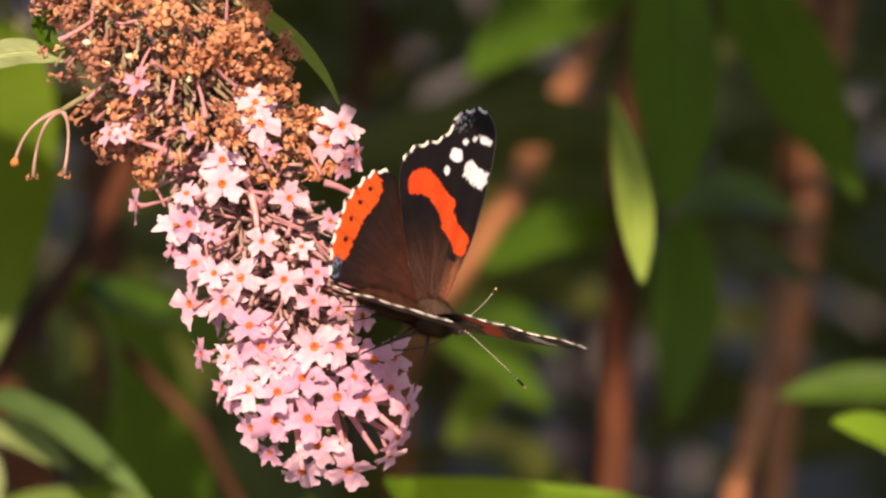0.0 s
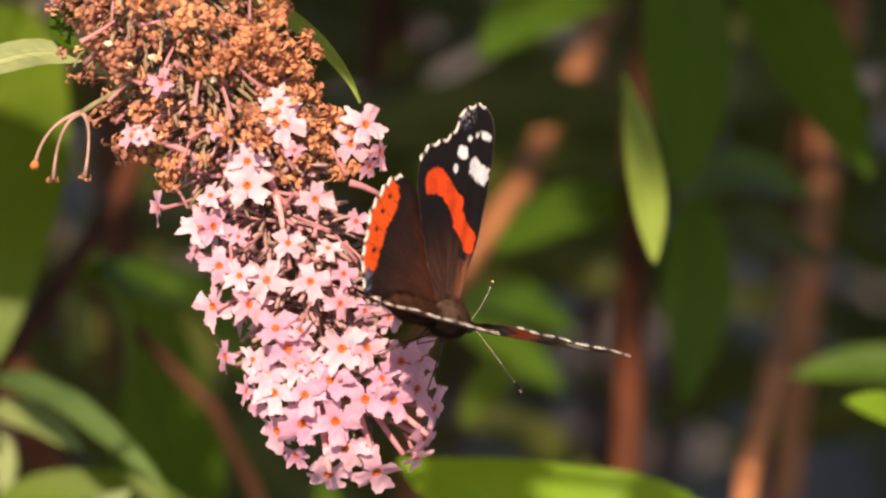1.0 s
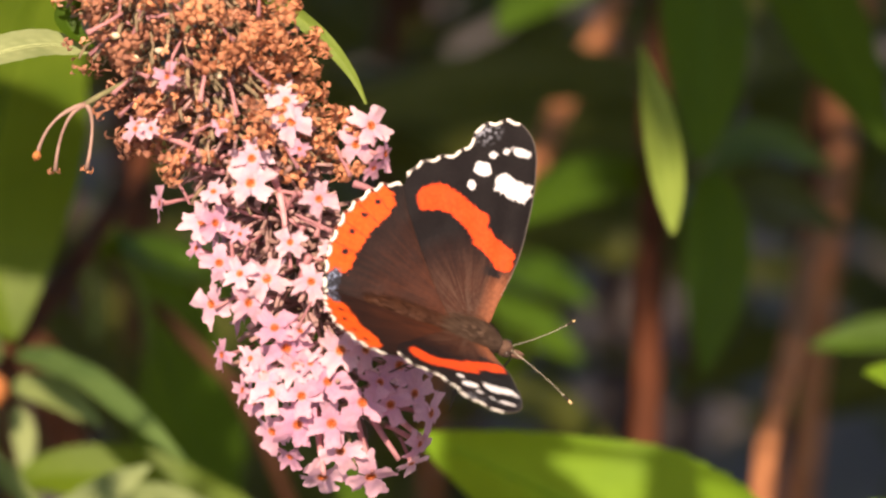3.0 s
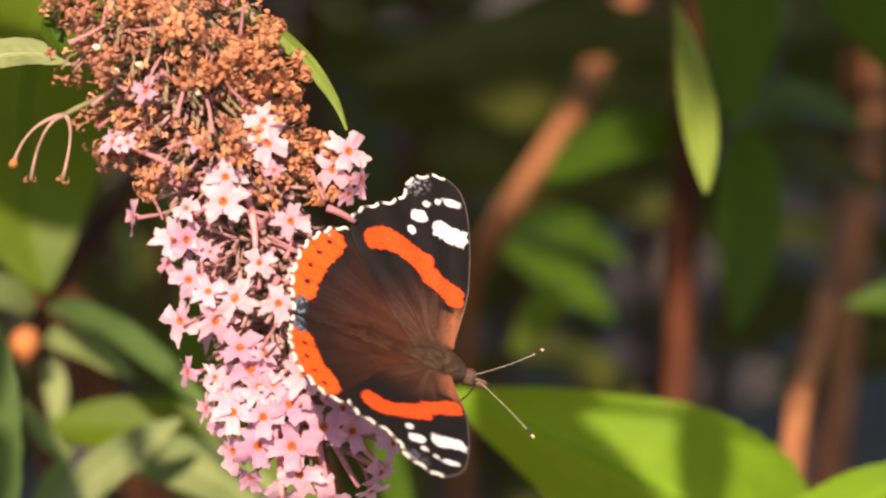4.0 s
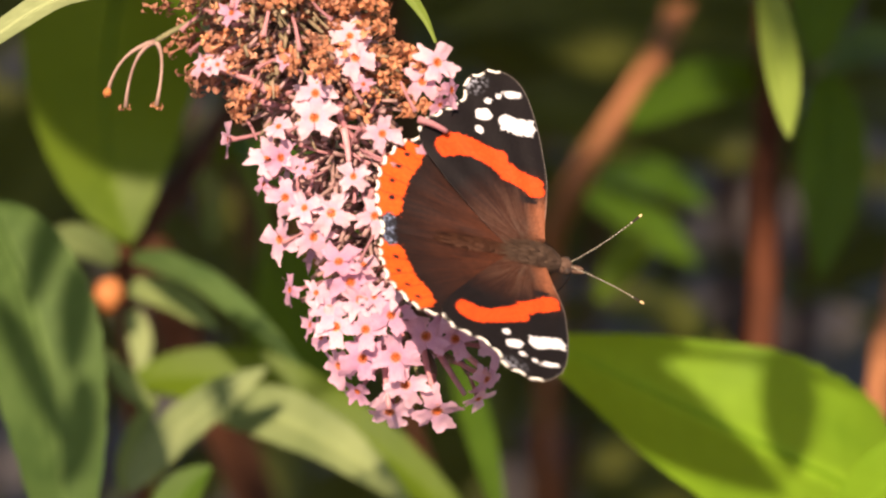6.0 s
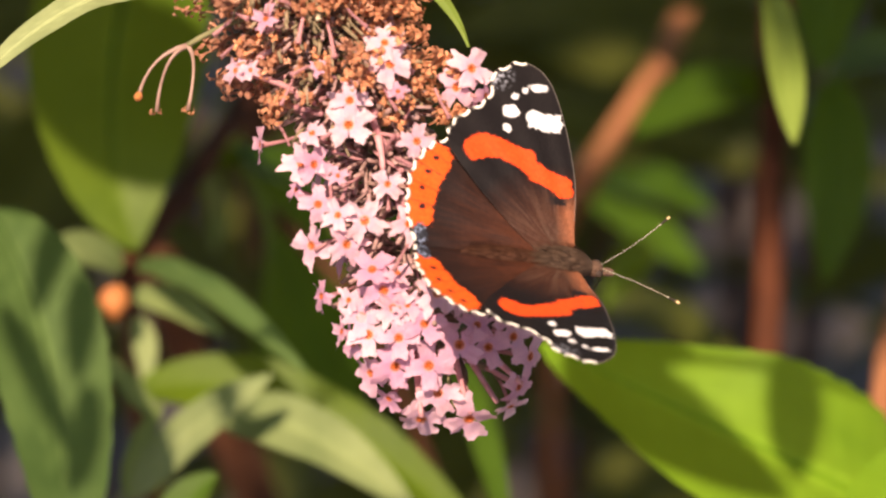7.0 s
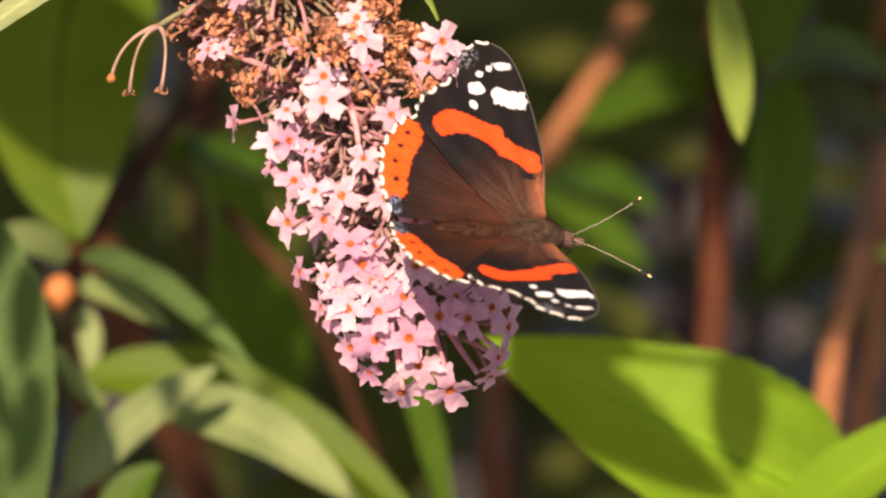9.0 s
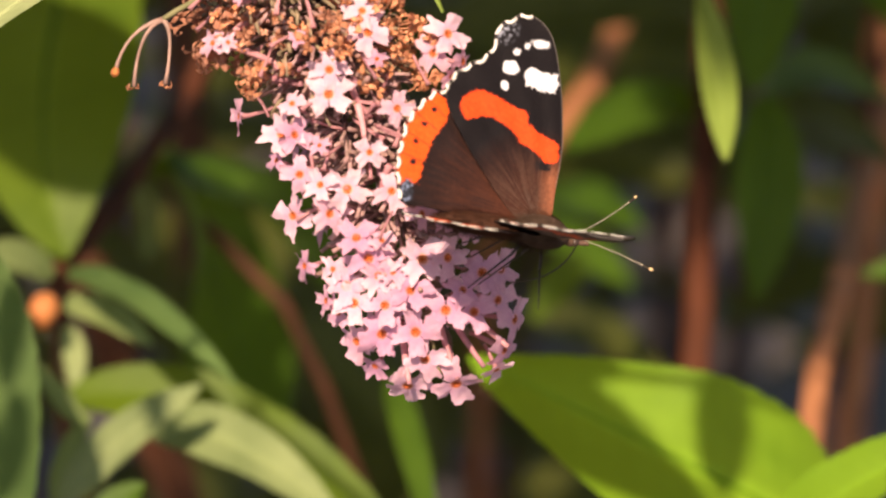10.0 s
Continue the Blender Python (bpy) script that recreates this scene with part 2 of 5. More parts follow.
def scattered_leaves(name, n, where, mat, seed, label, size=(0.05, 0.1), lean=0.6, beams=()):
    """Many small leaves in one mesh, each placed by where(rnd); none hangs in the narrow sunbeams given by their foot and radius."""
    rnd = random.Random(seed)
    pieces, veins = [], []
    for _ in range(n):
        p = Vector(where(rnd))
        L = rnd.uniform(*size)
        yaw = rnd.uniform(0, 2 * math.pi)
        way = Vector((math.cos(yaw), math.sin(yaw), rnd.uniform(-1.2, 0.2) * lean)).normalized()
        face = Vector((rnd.uniform(-0.6, 0.6), rnd.uniform(-0.9, 0.3), 1)).normalized()
        tip = p + way * L
        wide, twist = L * rnd.uniform(0.26, 0.36), rnd.random()
        spots = [p.lerp(tip, k / 5) for k in range(6)]
        feet = [(q - SUN_WAY * ((q.z - 0.75) / SUN_WAY.z)).xy for q in spots]
        if any((q - Vector(b)).length < r + wide * 0.5 for b, r in beams for q in feet):
            continue
        v, f, ve, _ = blade(p, (p + tip) / 2 + face * L * 0.12, tip, wide, face, 0.3, 0.03, twist, nu=4, nv=8)
        pieces.append((v, f))
        veins += ve
    me = mesh_of(name, *joined(pieces), mat)
    me.attributes.new("vein", "FLOAT", "POINT").data.foreach_set("value", veins)
    return tagged(new(name, me), label, "foliage", kind="stuff")


build_ground()


def build_shrubbery():
    def far(r):
        while True:
            h, v, d = r.uniform(-1500, 2000), r.uniform(-1100, 1300), r.uniform(1.55, 2.7)
            if not (380 < h < 800 and -420 < v < 120):      # a gap onto the grey ground
                return place(h, v, d) + Vector((0, 0, 0.04))
    scattered_leaves("far_foliage", 520, far, LEAF_SHADED, 5, "dense dark green shrub foliage in shade", (0.07, 0.13))

    # the crown overhead shades what stands behind the flower spike, and less on its left
    # sunbeams come through a few gaps in it: where they reach the leaves behind, and how wide they are
    GAPS = [((0.024, 1.225), 0.050), ((0.054, 1.425), 0.045), ((0.035, 1.367), 0.038)]

    BEAMS = [((-0.058, 1.137), 0.010), ((-0.052, 1.128), 0.010), ((-0.055, 1.134), 0.010), ((0.037, 1.371), 0.006)]

    def near_crown(r):
        while True:
            x, z = r.uniform(-0.40, 0.42), r.uniform(1.42, 1.85)
            p = Vector((x, 1.12 - 0.96 * (z - 0.85) + r.uniform(0.0, 0.62), z))
            beam = p - SUN_WAY * ((z - 0.75) / SUN_WAY.z)
            gap = any((beam.xy - Vector(g)).length < w for g, w in GAPS)
            if not gap and (x > -0.3 or r.random() < 0.7):
                return p

    def far_crown(r):
        y = r.random() ** 1.2
        return (r.uniform(-0.7, 0.9) * (1 + 1.5 * y), 0.95 + 3.4 * y, r.uniform(1.45, 2.0))
    scattered_leaves("shrub_crown", 470, near_crown, LEAF, 11, "leafy crown of the shrub arching overhead", (0.07, 0.13), beams=BEAMS)
    scattered_leaves("shrub_crown", 900, far_crown, LEAF, 12, "leafy crown of the shrubs further back", (0.15, 0.26), beams=BEAMS)


build_shrubbery()


def stem_part(parent, points, radius, mat, label="", name="stem", sides=10, knots=0.12):
    pts = [Vector(p) for p in points]
    fine = []
    for i in range(len(pts) - 1):
        for k in range(8):
            fine.append(pts[i].lerp(pts[i + 1], k / 8))
    fine.append(pts[-1])
    radii = [radius * (1 + knots * noise.noise(p * 25) + (0.25 if i % 8 == 0 and 0 < i < len(fine) - 1 else 0) * knots * 3) for i, p in enumerate(fine)]
    fine = [p + Vector((noise.noise(p * 20), noise.noise(p * 20 + Vector((5, 5, 5))), 0)) * radius * 0.35 for p in fine]
    return part(name, mesh_of(name, *tube(fine, radii, sides), mat), parent, label)


def down_to_ground(p, lean=0.05):
    p = Vector(p)
    return Vector((p.x + lean, p.y + 0.05, 0.0))


def shrub(label):
    ob = new("shrub", None)
    ob.empty_display_size = 0.05
    return tagged(ob, label, "shrub", "shrubs behind the flower")


def build_left_shrub():
    s = shrub("green shrub branch with broad drooping leaves and a red-brown stem")
    stem_part(s, [place(-314, 461, 1.22), place(-384, 311, 1.2), place(-474, 171, 1.16), place(-612, -4, 1.12), place(-599, -119, 1.2), place(-569, -559, 1.35), down_to_ground(place(-569, -559, 1.35))], 0.0024, BARK, "red-brown stem")
    stem_part(s, [place(-314, 461, 1.22), place(-454, 601, 1.2), place(-549, 651, 1.17)], 0.002, TWIG, "green twig", "twig")
    f = TO_LENS + Vector((0, 0, 0.5))
    leaf_part(s, LEAF_GREEN, place(-549, 651, 1.17), place(-704, 311, 1.12), place(-596, 18, 1.12), 0.036, TO_LENS + Vector((0.25, 0, 0.25)), "broad dark green leaf with a sunlit edge", 1, 0.22)
    leaf_part(s, LEAF_PALE, place(-619, -11, 1.1), place(-694, 46, 1.09), place(-769, -4, 1.08), 0.0075, f, "small grey-green leaf", 2)
    leaf_part(s, LEAF_BLUE, place(-594, -7, 1.1), place(-494, 1, 1.06), place(-294, -199, 1.04), 0.0053, f, "narrow blue-green leaf", 3)
    leaf_part(s, LEAF_PALE, place(-596, -59, 1.1), place(-534, -59, 1.09), place(-444, -134, 1.08), 0.006, f, "", 4)
    leaf_part(s, LEAF_PALE, place(-599, -99, 1.1), place(-569, -149, 1.1), place(-584, -219, 1.1), 0.0042, f, "", 5)
    leaf_part(s, LEAF_PALE, place(-479, 166, 1.2), place(-439, 111, 1.26), place(-456, 16, 1.26), 0.0052, TO_LENS, "", 6)
    leaf_part(s, LEAF, place(-484, 176, 1.16), place(-364, 191, 1.2), place(-264, 151, 1.2), 0.006, f, "", 7)
    leaf_part(s, LEAF, place(-417, 192, 1.17), place(-341, 7, 1.27), place(-215, -362, 1.28), 0.0300, TO_LENS + Vector((0.1, 0, 0.45)), "long dark green leaf in shade", 8, 0.15)
    leaf_part(s, LEAF, place(-411, 172, 1.19), place(-237, 142, 1.32), place(24, -92, 1.34), 0.0220, TO_LENS + Vector((0.1, 0, 0.45)), "dark green leaf in shade", 10, 0.15)
    stem_part(s, [place(-569, 1, 1.3), place(-494, -189, 1.34), place(-409, -359, 1.36), place(-344, -559, 1.38), down_to_ground(place(-344, -559, 1.38))], 0.0052, BARK_DARK, "thick brown stem")
    stem_part(s, [place(-384, 109, 1.21), place(-329, 59, 1.21), place(-213, -60, 1.21), place(-138, -210, 1.22), place(-72, -379, 1.24), down_to_ground(place(-51, -479, 1.26))], 0.0015, BARK_DARK, "thin brown stem")
    # an unseen leaf, added higher up to shade the broad one
    leaf_part(s, LEAF, Vector((-0.1566, 0.8000, 1.1601)), Vector((-0.1276, 0.8000, 1.1355)), Vector((-0.1069, 0.8000, 1.1014)), 0.0410, TO_LENS + Vector((0, 0, 0.7)), "", 9)
    stem_part(s, [place(-549, 651, 1.17), Vector((-0.13, 0.92, 1.22)), Vector((-0.1566, 0.8000, 1.1601))], 0.0012, TWIG, "", "twig")
    bud = joined([tube([place(-630, -41, 1.09), place(-632, -56, 1.09), place(-635, -75, 1.088), place(-638, -103, 1.088)], [0.0008, 0.0027, 0.0031, 0.001], 10)])
    part("bud", mesh_of("bud", *bud, BUD), s, "orange-brown bud")


def build_low_shrub():
    s = shrub("young shrub shoot with overlapping grey-green leaves")
    stem_part(s, [place(-484, -259, 1.07), place(-634, -444, 1.06), place(-664, -609, 1.06), down_to_ground(place(-664, -609, 1.06), 0.02)], 0.0016, TWIG, "thin green stem")
    f = TO_LENS + Vector((-0.1, 0, 0.9))
    leaf_part(s, LEAF_PALE, place(-606, -416, 1.055), place(-526, -301, 1.04), place(-356, -202, 1.04), 0.0092, f, "folded grey-green leaf", 21, 0.16)
    leaf_part(s, LEAF_PALE, place(-444, -289, 1.06), place(-317, -246, 1.05), place(-104, -449, 1.05), 0.0112, f, "arching grey-green leaf", 22)
    leaf_part(s, LEAF_GREEN, place(-602, -233, 1.09), place(-304, -157, 1.08), place(31, -524, 1.08), 0.0135, f, "bright green leaf", 23)
    leaf_part(s, LEAF_BLUE, place(-854, 101, 1), place(-714, -119, 0.98), place(-714, -619, 0.99), 0.0205, TO_LENS + Vector((0.35, 0, 0.2)), "broad blue-green leaf with sunlit patches", 24, 0.2)
    leaf_part(s, LEAF_PALE, place(-564, -276, 1.05), place(-601, -231, 1.05), place(-664, -156, 1.05), 0.0036, f, "", 25)
    leaf_part(s, LEAF_PALE, place(-609, -421, 1.06), place(-597, -331, 1.055), place(-551, -253, 1.05), 0.005, f, "", 28)
    leaf_part(s, LEAF, place(-544, -519, 1.02), place(-524, -419, 1.02), place(-454, -379, 1.02), 0.008, f, "", 26)
    stem_part(s, [place(-854, 101, 1.0), place(-904, -159, 1.0), place(-844, -559, 1.03), place(-664, -609, 1.06)], 0.0014, TWIG, "", "twig")
    leaf_part(s, LEAF, place(-24, -179, 1.12), place(16, -279, 1.1), place(66, -519, 1.08), 0.0055, TO_LENS, "narrow upright leaf", 27)


def build_right_shrub():
    s = shrub("tall shrub with red-brown woody stems and hanging green leaves")
    stem_part(s, [place(566, 771, 1.32), place(541, 381, 1.32), place(516, -159, 1.3), place(506, -559, 1.28), down_to_ground(place(506, -559, 1.28), -0.03)], 0.0033, BARK, "thick red-brown woody stem", sides=14)
    stem_part(s, [place(936, 771, 1.62), place(881, 401, 1.58), place(821, 191, 1.48), place(776, 1, 1.27), place(736, -179, 1.15), place(698, -459, 1.10), down_to_ground(place(698, -459, 1.10), -0.05)], 0.0028, BARK_LIGHT, "orange-brown woody stem with peeling bark", sides=14)
    stem_part(s, [place(856, 741, 1.6), place(876, 341, 1.58), place(816, -59, 1.56), place(776, -459, 1.54), down_to_ground(place(776, -459, 1.54))], 0.0032, BARK_LIGHT, "", sides=12)
    stem_part(s, [place(560, 860, 1.62), place(490, 660, 1.56), place(416, 501, 1.5), place(326, 331, 1.45), place(221, 171, 1.46), place(146, 41, 1.66), place(136, -459, 1.9), down_to_ground(place(136, -459, 1.9))], 0.0029, BARK_LIGHT, "slanting orange-brown stem", sides=14)
    stem_part(s, [place(621, 311, 1.26), place(656, 401, 1.27), place(716, 531, 1.28), place(566, 771, 1.32)], 0.0011, TWIG, "", "twig")
    f = TO_LENS + Vector((0, 0, 0.2))
    # sunlight on this hanging leaf is in its material's colour
    leaf_part(s, LEAF_SUN, place(515, 535, 1.05), place(561, 370, 1.03), place(571, 200, 1.02), 0.0088, f + Vector((-0.2, 0, 0.4)), "hanging leaf coloured pale as if sunlit", 31, 0.3, fullness=1.15)
    leaf_part(s, LEAF, place(606, 781, 1.2), place(646, 521, 1.19), place(616, 323, 1.18), 0.0185, f, "large hanging dark green leaf", 32)
    leaf_part(s, LEAF, place(716, 801, 1.24), place(826, 581, 1.22), place(954, 346, 1.2), 0.0195, f + Vector((0.2, 0, 0.2)), "large hanging dark green leaf", 33)
    leaf_part(s, LEAF, place(636, 316, 1.25), place(666, 141, 1.24), place(619, -49, 1.24), 0.0145, f, "hanging green leaf with a drawn-out tip", 34)
    leaf_part(s, LEAF, place(631, 311, 1.26), place(736, 401, 1.3), place(856, 311, 1.32), 0.0120, f + Vector((0, 0, 0.3)), "", 35)
    leaf_part(s, LEAF_SHADED, place(631, 291, 1.27), place(736, 291, 1.3), place(876, 201, 1.32), 0.0120, f + Vector((0, 0, 0.3)), "", 36)
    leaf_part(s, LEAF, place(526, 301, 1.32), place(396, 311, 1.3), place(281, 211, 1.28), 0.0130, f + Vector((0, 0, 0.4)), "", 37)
    leaf_part(s, LEAF_SHADED, place(536, 481, 1.34), place(216, 501, 1.36), place(-54, 391, 1.36), 0.0145, f, "long dark leaf in shade", 38)
    leaf_part(s, LEAF, place(566, 771, 1.32), place(406, 701, 1.3), place(261, 563, 1.28), 0.0210, f + Vector((0, 0, 0.3)), "", 39)
    leaf_part(s, LEAF, place(226, 141, 1.42), place(326, 151, 1.4), place(426, 71, 1.38), 0.0110, f + Vector((0, 0, 0.5)), "", 40)
    leaf_part(s, LEAF, place(216, 111, 1.42), place(306, 61, 1.4), place(406, -29, 1.38), 0.0110, f + Vector((0, 0, 0.5)), "", 41)
    leaf_part(s, LEAF_GREEN, place(321, 21, 1.3), place(276, 1, 1.3), place(231, -89, 1.3), 0.0085, f + Vector((0, 0, 0.4)), "small yellow-green leaf", 42)
    leaf_part(s, LEAF_SHADED, place(226, -59, 1.45), place(336, -79, 1.4), place(476, -199, 1.38), 0.012, f, "", 43)


def build_front_leaf():
    s = shrub("low shrub shoot with one broad bright green leaf")
    stem_part(s, [place(816, -494, 1.02), place(876, -659, 1.02), down_to_ground(place(876, -659, 1.02), 0.02)], 0.0016, TWIG, "thin green stem")
    leaf_part(s, LEAF_YOUNG, place(786, -474, 1.02), place(536, -349, 1), place(116, -147, 1.02), 0.0310, TO_LENS + Vector((0.1, 0, 0.9)), "broad bright green sunlit leaf", 51, 0.12, 0.04, 0.42)
    leaf_part(s, LEAF_YOUNG, place(641, -509, 1.0), place(776, -354, 0.985), place(996, -284, 0.98), 0.0125, TO_LENS + Vector((0, 0, 0.8)), "bright green leaf", 52)
    stem_part(s, [place(876, -659, 1.02), place(736, -619, 1.0), place(641, -509, 1.0)], 0.0013, TWIG, "", "twig")
    leaf_part(s, LEAF_YOUNG, place(1116, -149, 1.05), place(1016, -59, 1.04), place(906, -49, 1.03), 0.0085, TO_LENS + Vector((0, 0, 0.8)), "", 53)
    leaf_part(s, LEAF, place(1096, 1, 1.2), place(956, 41, 1.2), place(811, -4, 1.2), 0.0080, TO_LENS + Vector((0, 0, 0.5)), "", 54)
    stem_part(s, [place(876, -659, 1.02), place(1096, -359, 1.04), place(1116, -149, 1.05), place(1096, 1, 1.2)], 0.0013, TWIG, "", "twig")


def build_thicket():
    s = shrub("thicket of dim brown stems in deep shade")
    rnd = random.Random(8)
    for i in range(16):
        h, d = -900 + 190 * i + rnd.uniform(-60, 60), rnd.uniform(1.6, 2.4)
        lean = rnd.uniform(-160, 160)
        top, low = place(h + lean, 1200, d), place(h - lean, -900, d)
        stem_part(s, [top, top.lerp(low, 0.5) + Vector((rnd.uniform(-0.01, 0.01), 0, 0)), low, down_to_ground(low, 0)], rnd.uniform(0.003, 0.006), BARK_DARK)


def build_arching_shrub():
    s = shrub("tall arching shrub whose leafy crown overhangs the flower")
    rnd = random.Random(31)
    for i in range(14):
        x = -0.62 + 0.095 * i + rnd.uniform(-0.03, 0.03)
        foot = Vector((x * 1.3, rnd.uniform(2.5, 3.2), 0.0))
        top = Vector((x * 1.05, rnd.uniform(1.5, 2.1), rnd.uniform(1.95, 2.2)))
        tip = Vector((x * 0.62, rnd.uniform(0.55, 0.9), rnd.uniform(1.5, 1.75)))
        line = bezier(foot, Vector((foot.x, foot.y - 0.1, 1.5)), top, 9) + bezier(top, Vector((x * 0.85, 1.15, 2.05)), tip, 9)[1:]
        branch = part("branch", mesh_of("branch", *tube(line, [0.009 - 0.0075 * k / 16 for k in range(17)], 8), BARK_DARK), s, "long arching branch")
        for k in range(9, 16):
            for side in (-1, 1):
                out = line[k] + Vector((side * rnd.uniform(0.05, 0.12), rnd.uniform(-0.08, 0.02), rnd.uniform(-0.08, 0.05)))
                part("twig", mesh_of("twig", *tube(bezier(line[k], (line[k] + out) / 2 + Vector((0, 0, 0.015)), out, 5), [0.0018, 0.0016, 0.0014, 0.0012, 0.0009], 5), TWIG), branch)
    # an unseen drooping twig, added to the crown so its leaves dapple the shoot below
    low = stem_part(s, [tip, Vector((0.12, 0.62, 1.30)), Vector((0.0154, 0.6600, 1.1293)), Vector((-0.0100, 0.6600, 1.1345)), Vector((-0.0464, 0.6600, 1.1397))], 0.0011, TWIG, "", "twig")
    leaf_part(low, LEAF, Vector((-0.0485, 0.6600, 1.1433)), Vector((-0.0323, 0.6650, 1.1137)), Vector((-0.0010, 0.6700, 1.0868)), 0.0178, TO_LENS + Vector((0.1, 0, 0.5)), "", 70)
    leaf_part(low, LEAF, Vector((-0.0070, 0.6600, 1.1408)), Vector((-0.0049, 0.6650, 1.1184)), Vector((-0.0000, 0.6700, 1.0922)), 0.0105, TO_LENS + Vector((0.1, 0, 0.5)), "", 71)
    leaf_part(low, LEAF, Vector((-0.0501, 0.6600, 1.1472)), Vector((-0.0344, 0.6650, 1.1367)), Vector((-0.0202, 0.6700, 1.1256)), 0.0085, TO_LENS + Vector((0.1, 0, 0.5)), "", 72)
    # another unseen one, added to dapple the shoots at the other side
    low = stem_part(s, [tip, Vector((-0.05, 0.60, 1.34)), Vector((-0.1161, 0.6600, 1.1541)), Vector((-0.1342, 0.6600, 1.1595)), Vector((-0.1576, 0.6600, 1.1676))], 0.0011, TWIG, "", "twig")
    leaf_part(low, LEAF, Vector((-0.1179, 0.6600, 1.1584)), Vector((-0.1139, 0.6650, 1.1395)), Vector((-0.1090, 0.6700, 1.1234)), 0.0048, TO_LENS + Vector((0.1, 0, 0.5)), "", 76)
    leaf_part(low, LEAF, Vector((-0.1361, 0.6600, 1.1638)), Vector((-0.1331, 0.6650, 1.1450)), Vector((-0.1341, 0.6700, 1.1207)), 0.0065, TO_LENS + Vector((0.1, 0, 0.5)), "", 77)
    leaf_part(low, LEAF, Vector((-0.1303, 0.6600, 1.1431)), Vector((-0.1255, 0.6650, 1.1251)), Vector((-0.1255, 0.6700, 1.1045)), 0.0065, TO_LENS + Vector((0.1, 0, 0.5)), "", 78)
    leaf_part(low, LEAF, Vector((-0.1416, 0.6600, 1.1329)), Vector((-0.1325, 0.6650, 1.1097)), Vector((-0.1245, 0.6700, 1.0865)), 0.005, TO_LENS + Vector((0.1, 0, 0.5)), "", 79)
    leaf_part(low, LEAF, Vector((-0.1257, 0.6600, 1.1149)), Vector((-0.1229, 0.6650, 1.0969)), Vector((-0.1249, 0.6700, 1.0775)), 0.006, TO_LENS + Vector((0.1, 0, 0.5)), "", 80)


build_thicket()
build_arching_shrub()
build_left_shrub()
build_low_shrub()
build_right_shrub()
build_front_leaf()

# ---- the flower spike ----
U = 8.533e-5          # modelling unit of the spike and the butterfly, a twelfth of a millimetre
AXIS = [(-285, -560), (-203, -406), (-132, -276), (-48, -126), (3, 4), (53, 134), (93, 264), (118, 350), (128, 395)]   # x, drop
GIRTH = [205, 218, 184, 166, 165, 172, 162, 115, 70]


def along(s):
    """The spike's axis and girth at s from 0 (stalk) to 1 (tip), in modelling units; z up."""
    k = min(max(s, 0.0), 0.9999) * (len(AXIS) - 1)
    i, w = int(k), k - int(k)
    a, b = AXIS[i], AXIS[i + 1]
    return Vector((a[0] + (b[0] - a[0]) * w, 0, -(a[1] + (b[1] - a[1]) * w))), GIRTH[i] + (GIRTH[i + 1] - GIRTH[i]) * w


def on_front(x, drop):
    """The point of the spike's near side at x and drop, its outward way and s."""
    p = Vector((x, 0, -drop))
    best = min((i / 200 for i in range(201)), key=lambda s: (along(s)[0] - p).length)
    c, g = along(best)
    off = p - c
    d = off.length
    g = max(g, d * 1.02 + 3)
    deep = -0.7 * math.sqrt(max(g * g - d * d, 0))
    way = Vector((off.x, deep, off.z)).normalized()
    return Vector((x, deep, -drop)), way, best


def floret_mesh(seed):
    """A four-lobed corolla that faces +z, one unit from eye to lobe end: narrow-waisted lobes with frilled, blunt ends."""
    rnd = random.Random(seed)
    nu, nv = 8, 9
    verts, faces = [], []
    for lobe in range(4):
        a = lobe * math.pi / 2 + rnd.uniform(-0.13, 0.13)
        size, bend, twist = rnd.uniform(0.82, 1.0), rnd.uniform(-0.42, 0.22), rnd.uniform(-0.35, 0.35)
        waist, flare, curl = rnd.uniform(0.255, 0.30), rnd.uniform(0.33, 0.42), rnd.uniform(-0.45, 0.6)
        notch, skew, slant = rnd.uniform(0.0, 0.17), rnd.uniform(-0.12, 0.12), rnd.uniform(-0.16, 0.16)
        ph = [rnd.uniform(0, 6.28) for _ in range(3)]
        jag, teeth = [rnd.uniform(-0.09, 0.09) for _ in range(nv + 1)], [rnd.uniform(-0.05, 0.05) for _ in range(nu + 1)]
        o = len(verts)
        for i in range(nv + 1):
            s = i / nv
            r = 0.09 + s * 0.94 * size
            if r < 0.36:
                w = r * 1.0
            else:
                k = min(1.0, (r / size - 0.36) / 0.50)
                w = waist + (flare - waist) * k * k * (3 - 2 * k) + 0.09 * (1 - k) ** 4
            w *= 1 - 0.08 * max(0.0, (s - 0.80) / 0.20) ** 2
            for j in range(nu + 1):
                u = 2 * j / nu - 1
                end = s ** 6
                x = r - end * (notch * math.exp(-(u / 0.3) ** 2) + slant * u - 0.03 * u * u) + end * teeth[j]
                y = w * u * (1 + 0.06 * math.sin(s * 17 + ph[1] + u) + jag[i]) + skew * s * s
                z = -0.07 * max(0.0, 1 - r * 4) + bend * s * s * 0.8 + twist * u * w * s + curl * w * u * u * s
                z += 0.03 * s * math.sin(u * 5 + ph[2]) + 0.02 * s * math.sin(s * 11 + u * 3 + ph[1]) + 0.004 * (lobe % 2)
                verts.append((x * math.cos(a) - y * math.sin(a), x * math.sin(a) + y * math.cos(a), z))
        n = nu + 1
        for i in range(nv):
            for j in range(nu):
                faces.append((o + i * n + j, o + (i + 1) * n + j, o + (i + 1) * n + j + 1, o + i * n + j + 1))
    return mesh_of("floret", verts, faces, PETAL)


